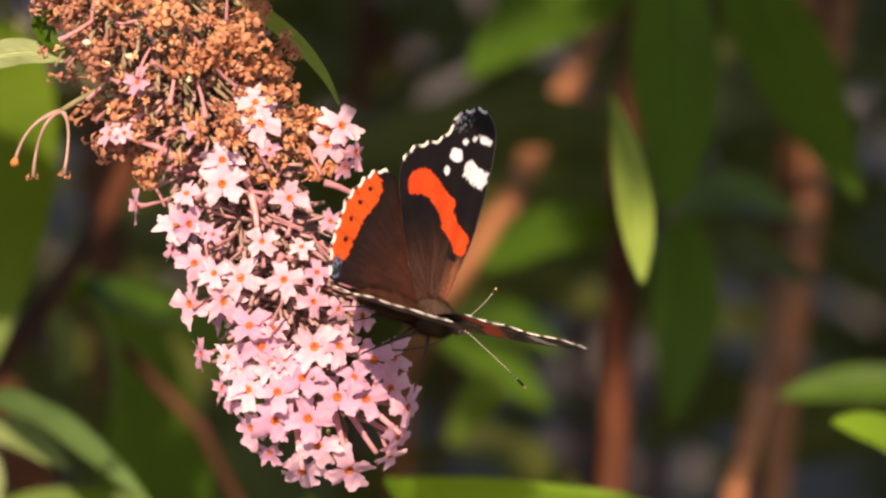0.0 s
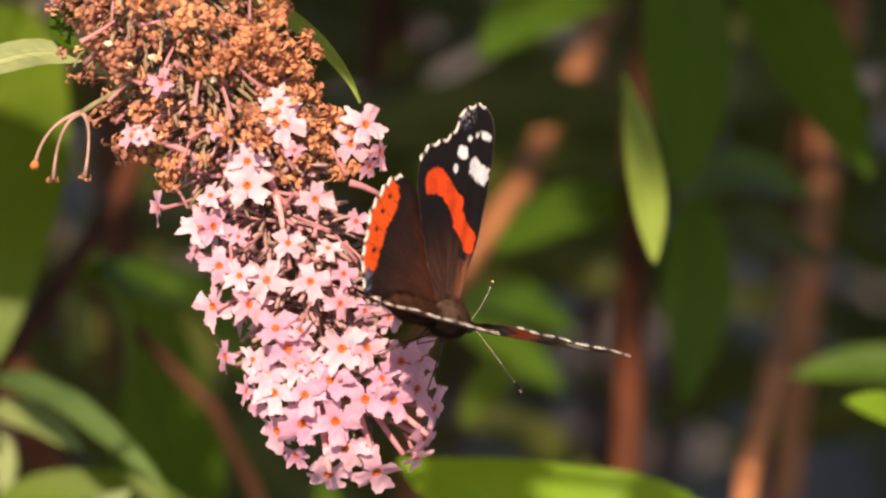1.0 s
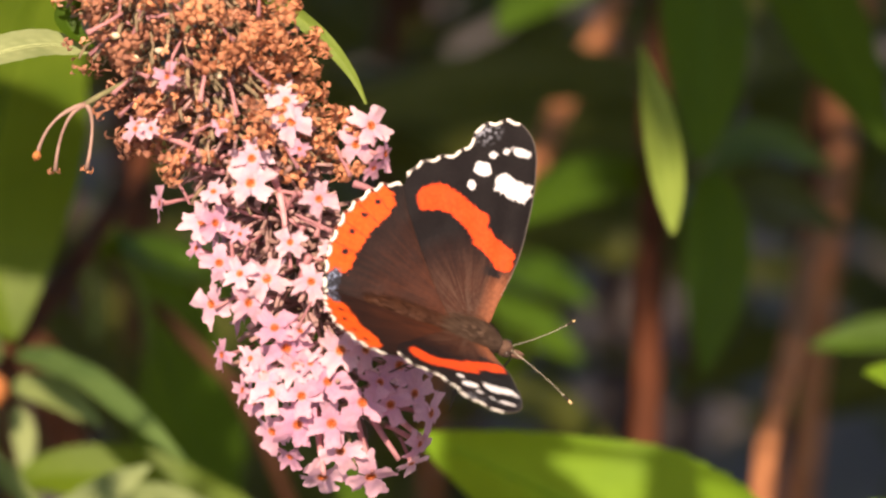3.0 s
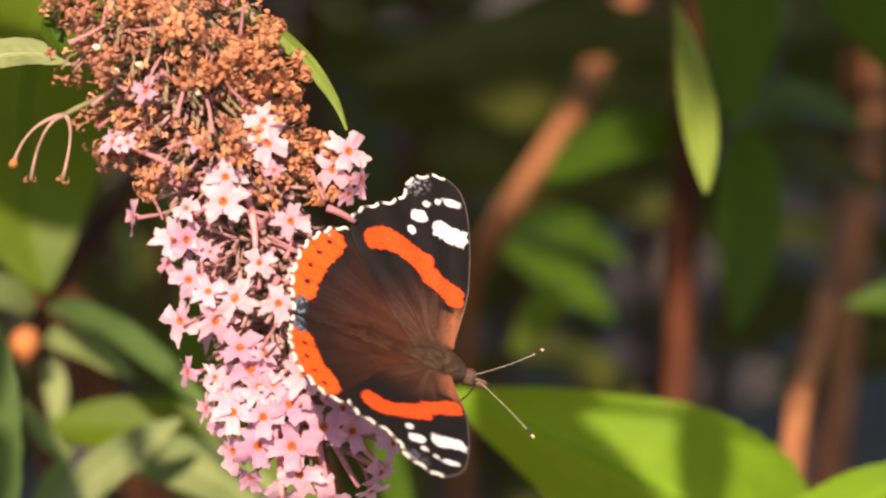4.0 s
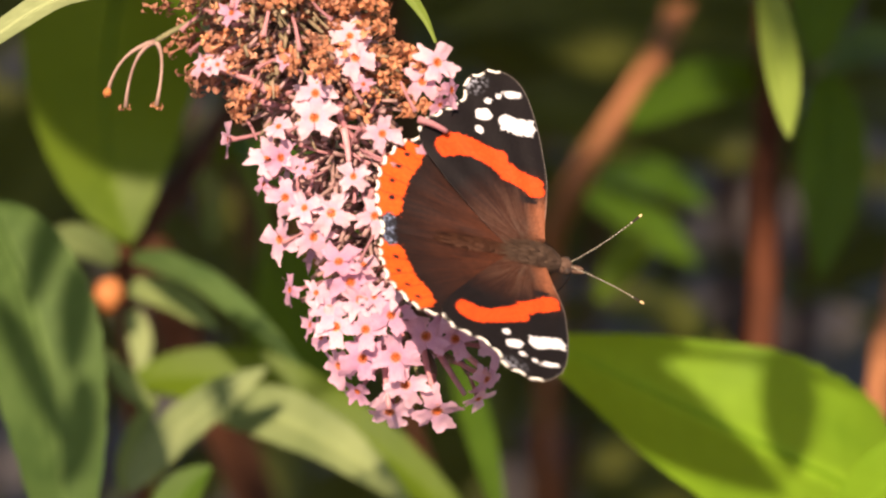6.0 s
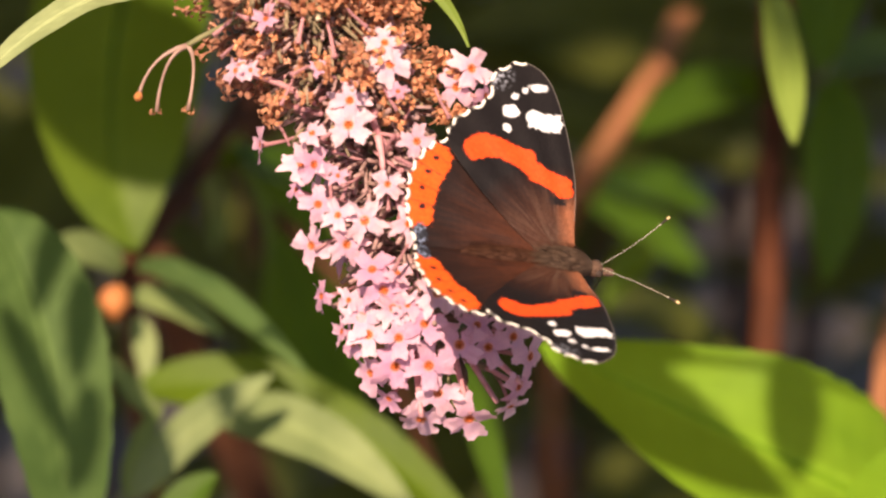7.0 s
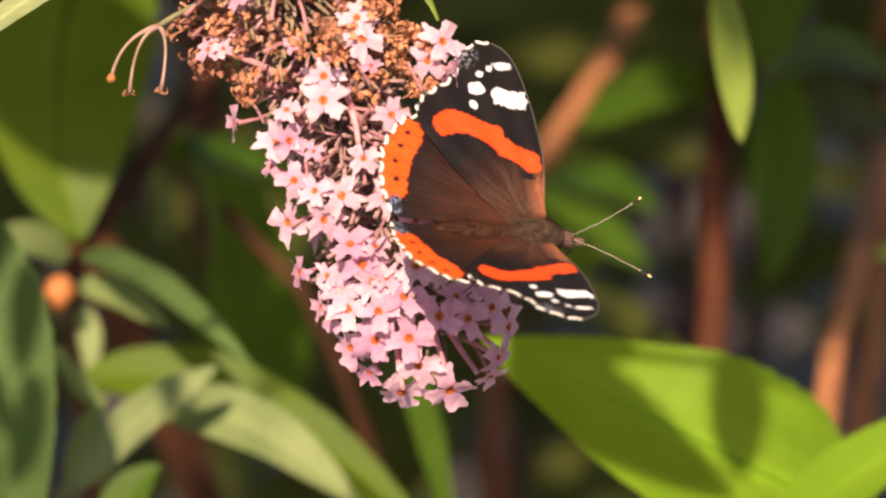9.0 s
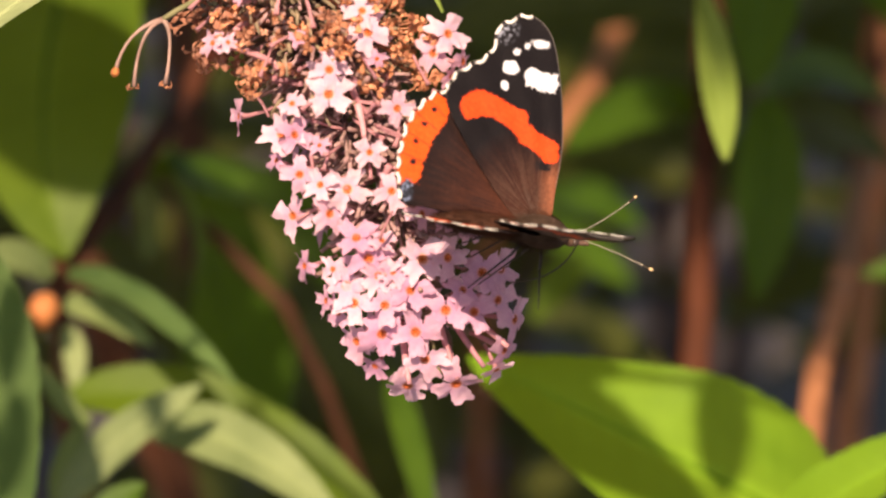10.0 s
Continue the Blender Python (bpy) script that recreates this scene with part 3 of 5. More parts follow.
def crumpled_mesh(seed, mat):
    """A withered corolla: four shrunken, curled lobes round a small cup on a short dry tube; faces +z."""
    rnd = random.Random(seed)
    sway = [rnd.uniform(-0.2, 0.2) for _ in range(4)]
    pieces = [tube([Vector((sway[0], sway[1], -1.3)), Vector((sway[2] * 0.5, sway[3] * 0.5, -0.7)), Vector((0, 0, -0.25)), Vector((0, 0, 0.0))], [0.07, 0.08, 0.11, 0.24], 7)]
    nu, nv = 3, 7
    for lobe in range(4):
        a = lobe * math.pi / 2 + rnd.uniform(-0.35, 0.35)
        turn, length, wide, twist = rnd.uniform(2.4, 5.4), rnd.uniform(0.8, 1.4), rnd.uniform(0.13, 0.24), rnd.uniform(-1.8, 1.8)
        ph, r, z, verts = rnd.uniform(0, 6.28), 0.16, -0.06, []
        for i in range(nv + 1):
            s = i / nv
            lean = 0.3 + turn * s                      # upwards at first, then out and under
            r += math.sin(lean) * length / nv * (1.0 if s < 0.75 else 0.6)
            z += math.cos(lean) * length / nv
            w = wide * (0.75 + 0.5 * math.sin(2.6 * s + 0.3)) * (1 - 0.35 * s ** 4)
            for j in range(nu + 1):
                u = 2 * j / nu - 1
                y = w * u * math.cos(twist * s) + 0.05 * math.sin(9 * s + ph)
                lift = w * u * math.sin(twist * s) + 0.10 * abs(u) * math.sin(7 * s + ph + u)
                verts.append((r * math.cos(a) - y * math.sin(a), r * math.sin(a) + y * math.cos(a), z + lift))
        n = nu + 1
        pieces.append((verts, [(i * n + j, (i + 1) * n + j, (i + 1) * n + j + 1, i * n + j + 1) for i in range(nv) for j in range(nu)]))
    return mesh_of("withered_floret", *joined(pieces), mat)


def facing(p, way, spin, size):
    q = Vector(way).to_track_quat("Z", "Y").to_matrix().to_4x4()
    return Matrix.Translation(Vector(p) * U) @ q @ Matrix.Rotation(spin, 4, "Z") @ Matrix.Scale(size * U, 4)


def build_spike():
    rnd = random.Random(4)
    spike = new("flower_spike", None)
    spike.empty_display_size = 0.02
    tagged(spike, "drooping butterfly-bush flower spike, lilac florets below, withered brown ones above", "flower")

    # the stalk that carries it, and the central axis
    core = [along(i / 24)[0] * U for i in range(25)]
    start = [Vector((-760, 60, 900)) * U, Vector((-560, 20, 740)) * U, Vector((-420, 5, 640)) * U]
    part("stalk", mesh_of("stalk", *tube(start + core, [11 * U] * 3 + [(9 - 6 * i / 24) * U for i in range(25)], 10), TWIG), spike, "thin green-brown stalk")

    florets = [floret_mesh(100 + i) for i in range(14)]
    narrow = mesh_of("tube", *tube([Vector((0, 0, -2.3)), Vector((0.06, 0.03, -1.4)), Vector((0.02, 0.0, -0.5)), Vector((0, 0, -0.12))], [0.085, 0.10, 0.12, 0.19], 10), TUBE)
    bent = mesh_of("tube", *tube([Vector((0.5, 0.2, -2.2)), Vector((0.22, 0.12, -1.4)), Vector((0.02, 0.0, -0.5)), Vector((0, 0, -0.12))], [0.085, 0.10, 0.12, 0.19], 10), TUBE)
    eye_v, eye_f = [(0, 0, -0.12)], []
    for r, z in ((0.07, -0.085), (0.12, -0.055), (0.165, -0.016)):
        for k in range(16):
            a = 2 * math.pi * k / 16
            w = r * (1 + 0.12 * math.cos(4 * a))
            eye_v.append((w * math.cos(a), w * math.sin(a), z))
    for k in range(16):
        j = (k + 1) % 16
        eye_f.append((0, 1 + k, 1 + j))
        for o in (0, 16):
            eye_f.append((1 + o + k, 1 + o + 16 + k, 1 + o + 16 + j, 1 + o + j))
    eye = mesh_of("throat", eye_v, eye_f, THROAT)
    cal = mesh_of("calyx", *tube([Vector((0, 0, -3.1)), Vector((0, 0, -2.6)), Vector((0.03, 0, -2.2)), Vector((0.05, 0, -1.75))], [0.05, 0.15, 0.2, 0.15], 8), CALYX)

    def floret(p, way, size, spin=None):
        ob = part("floret", rnd.choice(florets), spike, m=facing(p, way, rnd.uniform(0, 1.57) if spin is None else spin, size))
        part("tube", rnd.choice((narrow, narrow, bent)), ob)
        part("throat", eye, ob, m=Matrix.Translation((0, 0, 0.012)))
        part("calyx", cal, ob)

    # florets of the near side, tier by tier: x, drop from the spike's middle, size, spin, and how far it faces right and up
    tiers = []
    tiers.append([
        (-9, -241, 37, 4, 0.05, 0.35), (1, -204, 43, -12, 0, 0.05), (16, -158, 21, 20, 0, 0), (115, -167, 40, 42, 0.1, 0.05), (141, -201, 44, 62, 0.5, 0.2), (167, -153, 38, 80, 0.9, 0.05),
        (147, -127, 27, 30, 0.5, -0.5), (-66, -140, 40, 0, 0, 0.1), (-67, -98, 46, 42, 0, 0), (51, -73, 37, -12, 0.2, 0), (3, 2, 32, 40, 0.05, 0), (122, -33, 26, 20, 0.3, 0.1),
        (72, 11, 26, 10, 0.2, 0.55), (99, 56, 27, 0, 0.1, 0.1), (41, 69, 38, 12, 0, 0), (93, 108, 33, 0, 0.45, 0.05),
    ])
    tiers.append([
        (-148, -29, 42, -5, -0.2, 0), (-125, -28, 38, 60, 0.5, 0.05), (-83, -10, 21, 30, -0.1, 0.2), (-130, -82, 30, 20, -0.3, 0.45), (-222, -59, 35, 80, -0.97, 0), (-117, 41, 39, -5, -0.1, 0),
        (-157, 17, 27, 40, -0.7, 0.3), (-35, 66, 44, 58, 0, 0), (-82, 58, 34, 20, -0.35, 0.2), (-65, 108, 42, 30, 0.45, 0.05), (-129, 114, 42, 70, -0.6, -0.1), (136, 121, 26, 30, 0.4, -0.2),
        (178, 133, 32, 45, 0.5, 0.1), (-214, -276, 30, 70, -0.5, 0.3), (-266, -186, 29, 50, -0.5, 0.3), (-239, -187, 22, 70, 0.2, 0.2),
    ])
    tiers.append([
        (94, 186, 48, 44, 0, 0), (138, 184, 42, 2, 0.45, 0.1), (1, 185, 46, 18, -0.05, 0.1), (-20, 149, 42, 40, -0.1, 0.5), (24, 153, 30, 20, 0.3, 0.55), (43, 208, 30, 45, 0.1, 0),
        (18, 215, 39, 45, 0, -0.25), (73, 240, 42, 20, 0, 0.05), (-37, 233, 41, 5, -0.2, 0.05), (-24, 263, 43, 2, -0.1, 0), (29, 266, 42, 2, 0, 0), (-52, 281, 33, 40, -0.55, -0.3),
        (-109, 201, 33, 70, -0.85, 0), (-60, 205, 28, 30, -0.4, 0.1), (-72, 261, 32, 75, -0.9, 0.1), (-120, -192, 19, 60, -0.3, 0.2),
    ])
    tiers.append([
        (24, 317, 46, 22, 0, -0.1), (82, 313, 48, 2, 0, -0.05), (134, 275, 48, 44, 0, 0), (184, 279, 43, 20, 0.2, 0), (99, 361, 45, 18, 0.05, -0.25), (-19, 332, 42, 70, -0.5, -0.4),
        (13, 376, 33, 20, -0.5, -0.6), (70, 411, 49, 25, -0.05, -0.72), (154, 407, 52, 30, 0.15, -0.72), (240, 348, 46, 70, 0.8, -0.35), (225, 384, 33, 40, 0.4, -0.8), (257, 295, 46, 80, 0.82, -0.05),
        (198, 211, 46, 30, 0.25, 0.05), (232, 207, 42, 60, 0.55, 0.15), (227, 261, 42, 20, 0.55, -0.1), (164, 240, 36, 50, 0.3, 0.2),
    ])
    for tier in tiers:
        for x, drop, size, spin, right, up in tier:
            p, _, _ = on_front(x, drop)
            p.y -= 20 if drop < 60 else 8
            floret(p, Vector((right, -math.sqrt(max(0.03, 1 - right * right - up * up)), up)).normalized(), size * 0.93, radians(spin))
    # the sides and the far side
    for _ in range(20):
        s = rnd.uniform(0.46, 0.84)
        c, g = along(s)
        a = rnd.uniform(0.1, math.pi - 0.1)
        way = Vector((math.cos(a), math.sin(a) * 0.85, rnd.uniform(-0.35, 0.15))).normalized()
        floret(c + way * g * rnd.uniform(0.55, 0.82), way, rnd.uniform(34, 42))
    # withered florets, thick at the top and thinning downwards
    dry = [crumpled_mesh(200 + i, WITHERED) for i in range(8)]
    shaded = [crumpled_mesh(220 + i, WITHERED_SHADED_TAN) for i in range(6)]
    for _ in range(54):
        s = rnd.random() ** 1.1 * 0.37
        c, g = along(s)
        a = rnd.uniform(0, 2 * math.pi)
        if s > 0.33 and math.cos(a) < 0.35 and rnd.random() < 0.85:
            continue
        way = Vector((math.cos(a), math.sin(a) * 0.85, rnd.uniform(-0.5, 0.4))).normalized()
        hub = c + way * g * rnd.uniform(0.74, 1.0)
        for _ in range(rnd.randint(4, 7)):
            p = hub + Vector((rnd.uniform(-32, 32), rnd.uniform(-32, 32), rnd.uniform(-30, 30)))
            tilt = (way + Vector((rnd.uniform(-0.7, 0.7), rnd.uniform(-0.7, 0.7), rnd.uniform(-0.7, 0.7)))).normalized()
            # sunlit colour towards the right, shaded tan towards the left
            part("withered_floret", rnd.choice(dry if way.x + rnd.uniform(-0.4, 0.4) > -0.05 else shaded), spike, m=facing(p, tilt, rnd.uniform(0, 6.28), rnd.uniform(17, 27)))

    # the last withered ones among the florets, and at the edge
    for x, drop in ((12, -411), (48, -341), (-23, -345), (56, -328), (34, -353), (51, -254), (37, -264), (76, -219), (96, -216), (111, -189), (76, -159), (96, -115), (121, -125), (-43, -174), (66, -199), (41, -174), (-197, -125), (-207, -105), (-187, -140), (-137, -149), (17, -293), (-3, -313), (-18, -293)):
        p, way, _ = on_front(x, drop)
        for _ in range(3):
            q = p + Vector((rnd.uniform(-9, 9), rnd.uniform(-20, 4), rnd.uniform(-9, 9)))
            tilt = (way + Vector((rnd.uniform(-0.7, 0.7), -0.3, rnd.uniform(-0.5, 0.7)))).normalized()
            part("withered_floret", rnd.choice(dry), spike, m=facing(q, tilt, rnd.uniform(0, 6.28), rnd.uniform(14, 21)))

    # the rest of the withered mass, too tangled to pick apart
    tangle = []
    for i in range(700):
        s = rnd.random() ** 1.2 * 0.35
        c, g = along(s)
        a = rnd.uniform(0, 2 * math.pi)
        way = Vector((math.cos(a), math.sin(a) * 0.85, rnd.uniform(-0.6, 0.5))).normalized()
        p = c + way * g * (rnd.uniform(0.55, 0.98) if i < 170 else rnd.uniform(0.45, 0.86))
        q = facing(p, (way + Vector((rnd.uniform(-0.8, 0.8), rnd.uniform(-0.8, 0.8), rnd.uniform(-0.8, 0.8)))).normalized(), rnd.uniform(0, 6.28), rnd.uniform(11, 17))
        me = rnd.choice(dry)
        tangle.append(([q @ v.co for v in me.vertices], [tuple(f.vertices) for f in me.polygons]))
    # outer pieces get the sunlit colour, deeper ones the shaded tan
    for pieces, mat, word in ((tangle[:170], WITHERED, "orange-brown"), (tangle[170:], WITHERED_SHADED_TAN, "dull tan")):
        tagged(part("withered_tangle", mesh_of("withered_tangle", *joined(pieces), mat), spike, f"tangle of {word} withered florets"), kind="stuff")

    # side stalks and old calyces, countless
    sticks = []
    for _ in range(1000):
        s = rnd.random() ** 1.1 * 0.38
        c, g = along(s)
        a = rnd.uniform(0, 2 * math.pi)
        way = Vector((math.cos(a), math.sin(a) * 0.85, rnd.uniform(-0.7, 0.6))).normalized()
        deep = rnd.uniform(0.25, 0.74)
        p0 = c + way * g * deep
        L = min(rnd.uniform(20, 52), g * (0.88 - deep))
        p1 = p0 + way * L * 0.5 + Vector((0, 0, -L * 0.06))
        p2 = p0 + way * L * 0.9 + Vector((0.40, 0, -0.9)) * L * rnd.uniform(0.1, 0.6) + Vector((rnd.uniform(-12, 12), rnd.uniform(-12, 12), rnd.uniform(-12, 8)))
        w = rnd.uniform(2.0, 4.8)
        sticks.append(tube([p0 * U, p1 * U, p2 * U], [w * 0.6 * U, w * U, w * 0.75 * U], 5))
    tagged(part("calyx_tangle", mesh_of("calyx_tangle", *joined(sticks), CALYX), spike, "dry olive-brown calyces and side stalks"), kind="stuff")

    # the tubes of florets deeper in the spike, countless; their colour holds the shade there
    stems = []
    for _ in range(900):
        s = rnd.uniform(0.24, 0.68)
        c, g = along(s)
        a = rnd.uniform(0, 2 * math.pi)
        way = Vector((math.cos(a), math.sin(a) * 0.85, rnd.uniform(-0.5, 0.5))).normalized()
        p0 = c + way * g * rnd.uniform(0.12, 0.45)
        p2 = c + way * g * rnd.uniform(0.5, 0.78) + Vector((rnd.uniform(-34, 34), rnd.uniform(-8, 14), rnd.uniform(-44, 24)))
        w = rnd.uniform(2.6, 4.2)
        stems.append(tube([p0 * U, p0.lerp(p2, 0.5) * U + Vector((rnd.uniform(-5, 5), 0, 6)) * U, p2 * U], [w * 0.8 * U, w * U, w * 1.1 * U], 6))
    tagged(part("tube_tangle", mesh_of("tube_tangle", *joined(stems), TUBE_SHADED), spike, "mauve floret tubes inside the spike, in shaded colours"), kind="stuff")

    # bare mauve tubes whose lobes have dropped
    for _ in range(96):
        s = rnd.uniform(0.03, 0.62)
        c, g = along(s)
        a = rnd.uniform(-math.pi, 0)
        way = Vector((math.cos(a), math.sin(a) * 0.85, rnd.uniform(-0.5, 0.6))).normalized()
        part("bare_tube", bent if rnd.random() < 0.5 else narrow, spike, m=facing(c + way * g * rnd.uniform(0.72, 1.03), (way + Vector((rnd.uniform(-0.9, 0.9), 0.5, rnd.uniform(-1.3, 0.5)))).normalized(), rnd.uniform(0, 6.28), rnd.uniform(24, 34)))

    # long bare tubes of the sprig at the spike's edge
    for a, b, c in (
        (Vector((-240, -70, 188)), Vector((-217, -70, 234)), Vector((-163, -50, 222))),
        (Vector((-263, -75, 186)), Vector((-192, -75, 174)), Vector((-118, -60, 127))),
        (Vector((-17, -110, 80)), Vector((-9, -120, 55)), Vector((-6, -125, 23))),
        (Vector((-179, -60, 125)), Vector((-153, -60, 125)), Vector((-118, -50, 115))),
        (Vector((-22, -115, 124)), Vector((-37, -100, 104)), Vector((7, -90, 55))),
        (Vector((111, -90, 100)), Vector((136, -95, 95)), Vector((161, -90, 80))),
        (Vector((38, -120, -24)), Vector((28, -110, -44)), Vector((17, -80, -94))),
        (Vector((120, -10, -270)), Vector((132, -45, -335)), Vector((156, -62, -398))),
        (Vector((142, -10, -285)), Vector((160, -40, -318)), Vector((202, -58, -376))),
        (Vector((170, -10, -280)), Vector((208, -40, -312)), Vector((244, -55, -342))),
        (Vector((60, -20, -300)), Vector((62, -70, -350)), Vector((72, -85, -404))),
    ):
        part("long_tube", mesh_of("long_tube", *tube([p * U for p in bezier(a, b, c, 9)], [(7.0 - 0.3 * k) * U for k in range(9)], 8), TUBE), spike, "long mauve floret tube")

    # a hanging cluster of spent buds beside the spike
    husk = mesh_of("husk", *tube([Vector((0, 0, -1.2)), Vector((0, 0, -0.7)), Vector((0.1, 0, 0)), Vector((0.05, 0.1, 0.7)), Vector((0, 0.1, 1.1)), Vector((0.2, 0.2, 1.3))], [0.45, 0.85, 1.15, 1.05, 0.7, 0.25], 9), BUD)
    root = Vector((-352, -60, 226))
    for dx, dz, bow in ((-82, -90, -66), (-50, -116, -44), (4, -112, 22)):
        tip = root + Vector((dx, 6, dz))
        mid = root + Vector((bow, 3, -16))
        bud = part("spent_bud", mesh_of("spent_bud", *tube([p * U for p in bezier(root, mid, tip, 9)], [k * U * 0.8 for k in (6.5, 5.6, 4.6, 3.8, 3.3, 3.2, 3.4, 4.0, 5)], 8), BUDSTALK), spike, "thin curved stalk with a spent brown bud")
        part("husk", husk if dx < -60 else dry[3], bud, m=facing(tip, (tip - mid).normalized(), dx, 7 if dx < -60 else 15))
    part("side_stalk", mesh_of("side_stalk", *tube([p * U for p in bezier(Vector((-180, -40, 300)), Vector((-280, -60, 275)), root, 7)], [5 * U] * 7, 8), TWIG), spike)
    for x, z in ((-302, 344), (-228, 320), (-125, 280), (-268, 306)):
        part("petal_fleck", mesh_of("petal_fleck", *tube([Vector((x - 7, -130, z + 2)) * U, Vector((x, -133, z)) * U, Vector((x + 7, -130, z - 1)) * U], [3 * U, 6.5 * U, 3 * U], 8), CREAM), spike, "cream petal fleck")

    # leaves of the same twig
    leaf_part(spike, LEAF_DOWNY, Vector((-345, 30, 318)) * U, Vector((-520, 10, 370)) * U, Vector((-725, -10, 148)) * U, 62 * U, (0.1, -0.75, 0.75), "pale downy leaf with sunlit mottling in its colour", 61, 0.2)
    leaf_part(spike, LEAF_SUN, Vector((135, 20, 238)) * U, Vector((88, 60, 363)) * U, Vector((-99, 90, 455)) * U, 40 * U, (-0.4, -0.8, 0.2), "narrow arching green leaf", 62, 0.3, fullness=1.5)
    leaf_part(spike, LEAF, Vector((-350, 60, 420)) * U, Vector((-430, 20, 370)) * U, Vector((-340, 10, 325)) * U, 40 * U, (0, -0.6, 0.8), "", 63)
    return spike


spike = build_spike()


# ---- the butterfly ----
S = U * 0.985         # its own modelling unit
def smooth_closed(points, n):
    """A smooth closed outline through control points, n samples, evenly spaced."""
    P = np.array(points, float)
    k = len(P)
    dense = []
    for i in range(k):
        p0, p1, p2, p3 = P[(i - 1) % k], P[i], P[(i + 1) % k], P[(i + 2) % k]
        for s in np.linspace(0, 1, 24, endpoint=False):
            dense.append(0.5 * ((2 * p1) + (p2 - p0) * s + (2 * p0 - 5 * p1 + 4 * p2 - p3) * s ** 2 + (3 * p1 - p0 - 3 * p2 + p3) * s ** 3))
    dense = np.array(dense)
    step = np.linalg.norm(np.roll(dense, -1, 0) - dense, axis=1)
    at = np.concatenate([[0], np.cumsum(step)])
    want = np.linspace(0, at[-1], n, endpoint=False)
    closed = np.vstack([dense, dense[:1]])
    return np.stack([np.interp(want, at, closed[:, 0]), np.interp(want, at, closed[:, 1])], 1)


def signed(points, poly):
    """Distance from each point to a closed outline, negative inside."""
    d = np.full(len(points), 1e9)
    inside = np.zeros(len(points), bool)
    for i in range(len(poly)):
        a, b = poly[i - 1], poly[i]
        ab, ap = b - a, points - a
        s = np.clip((ap @ ab) / max(ab @ ab, 1e-9), 0, 1)
        d = np.minimum(d, np.linalg.norm(ap - s[:, None] * ab, axis=1))
        crosses = (a[1] > points[:, 1]) != (b[1] > points[:, 1])
        inside ^= crosses & (points[:, 0] < (b[0] - a[0]) * (points[:, 1] - a[1]) / (b[1] - a[1] + 1e-12) + a[0])
    return np.where(inside, -d, d)


def rough(P, scale, seed):
    """Soft random values over the wing, about -1 to 1."""
    return np.array([noise.fractal((p[0] / scale, p[1] / scale, seed), 1.0, 2.0, 3) for p in P])


def blend(c, colour, amount):
    return c * (1 - amount[:, None]) + np.array(colour) * amount[:, None]


FORE = [(28, -12), (38, 45), (48, 124), (45, 190), (35, 256), (18, 313), (-5, 344), (-36, 356), (-70, 343), (-95, 324), (-98, 297), (-114, 274), (-145, 255), (-174, 234), (-186, 209), (-178, 170), (-120, 90), (-60, 20), (-20, -12)]
HIND = [(-10, -10), (-30, 60), (-95, 145), (-170, 193), (-210, 190), (-240, 163), (-262, 130), (-273, 90), (-276, 52), (-271, 14), (-262, -16), (-210, -18), (-120, -17)]
BAND = [(-160, 178), (-153, 199), (-126, 214), (-92, 207), (-55, 192), (-27, 185), (-23, 165), (3, 149), (41, 136), (40, 102), (17, 101), (-9, 119), (-35, 131), (-56, 152), (-93, 169), (-120, 166), (-147, 158)]
BAR = [(-38, 250), (-25, 263), (-4, 258), (29, 255), (32, 239), (25, 223), (-5, 226), (-32, 232)]
SPOTS = [((-63, 259), 15, 12), ((-73, 227), 8, 8), ((-54, 288), 7, 6), ((-33, 300), 6, 5), ((-8, 306), 17, 7)]
RIM = [(-205, 186), (-184, 166), (-186, 142), (-212, 101), (-224, 58), (-231, 22), (-290, 10), (-300, 120), (-240, 200)]
DOTS = [((-214, 155), 4.2), ((-230, 127), 4.5), ((-244, 94), 4.5), ((-246, 57), 5)]


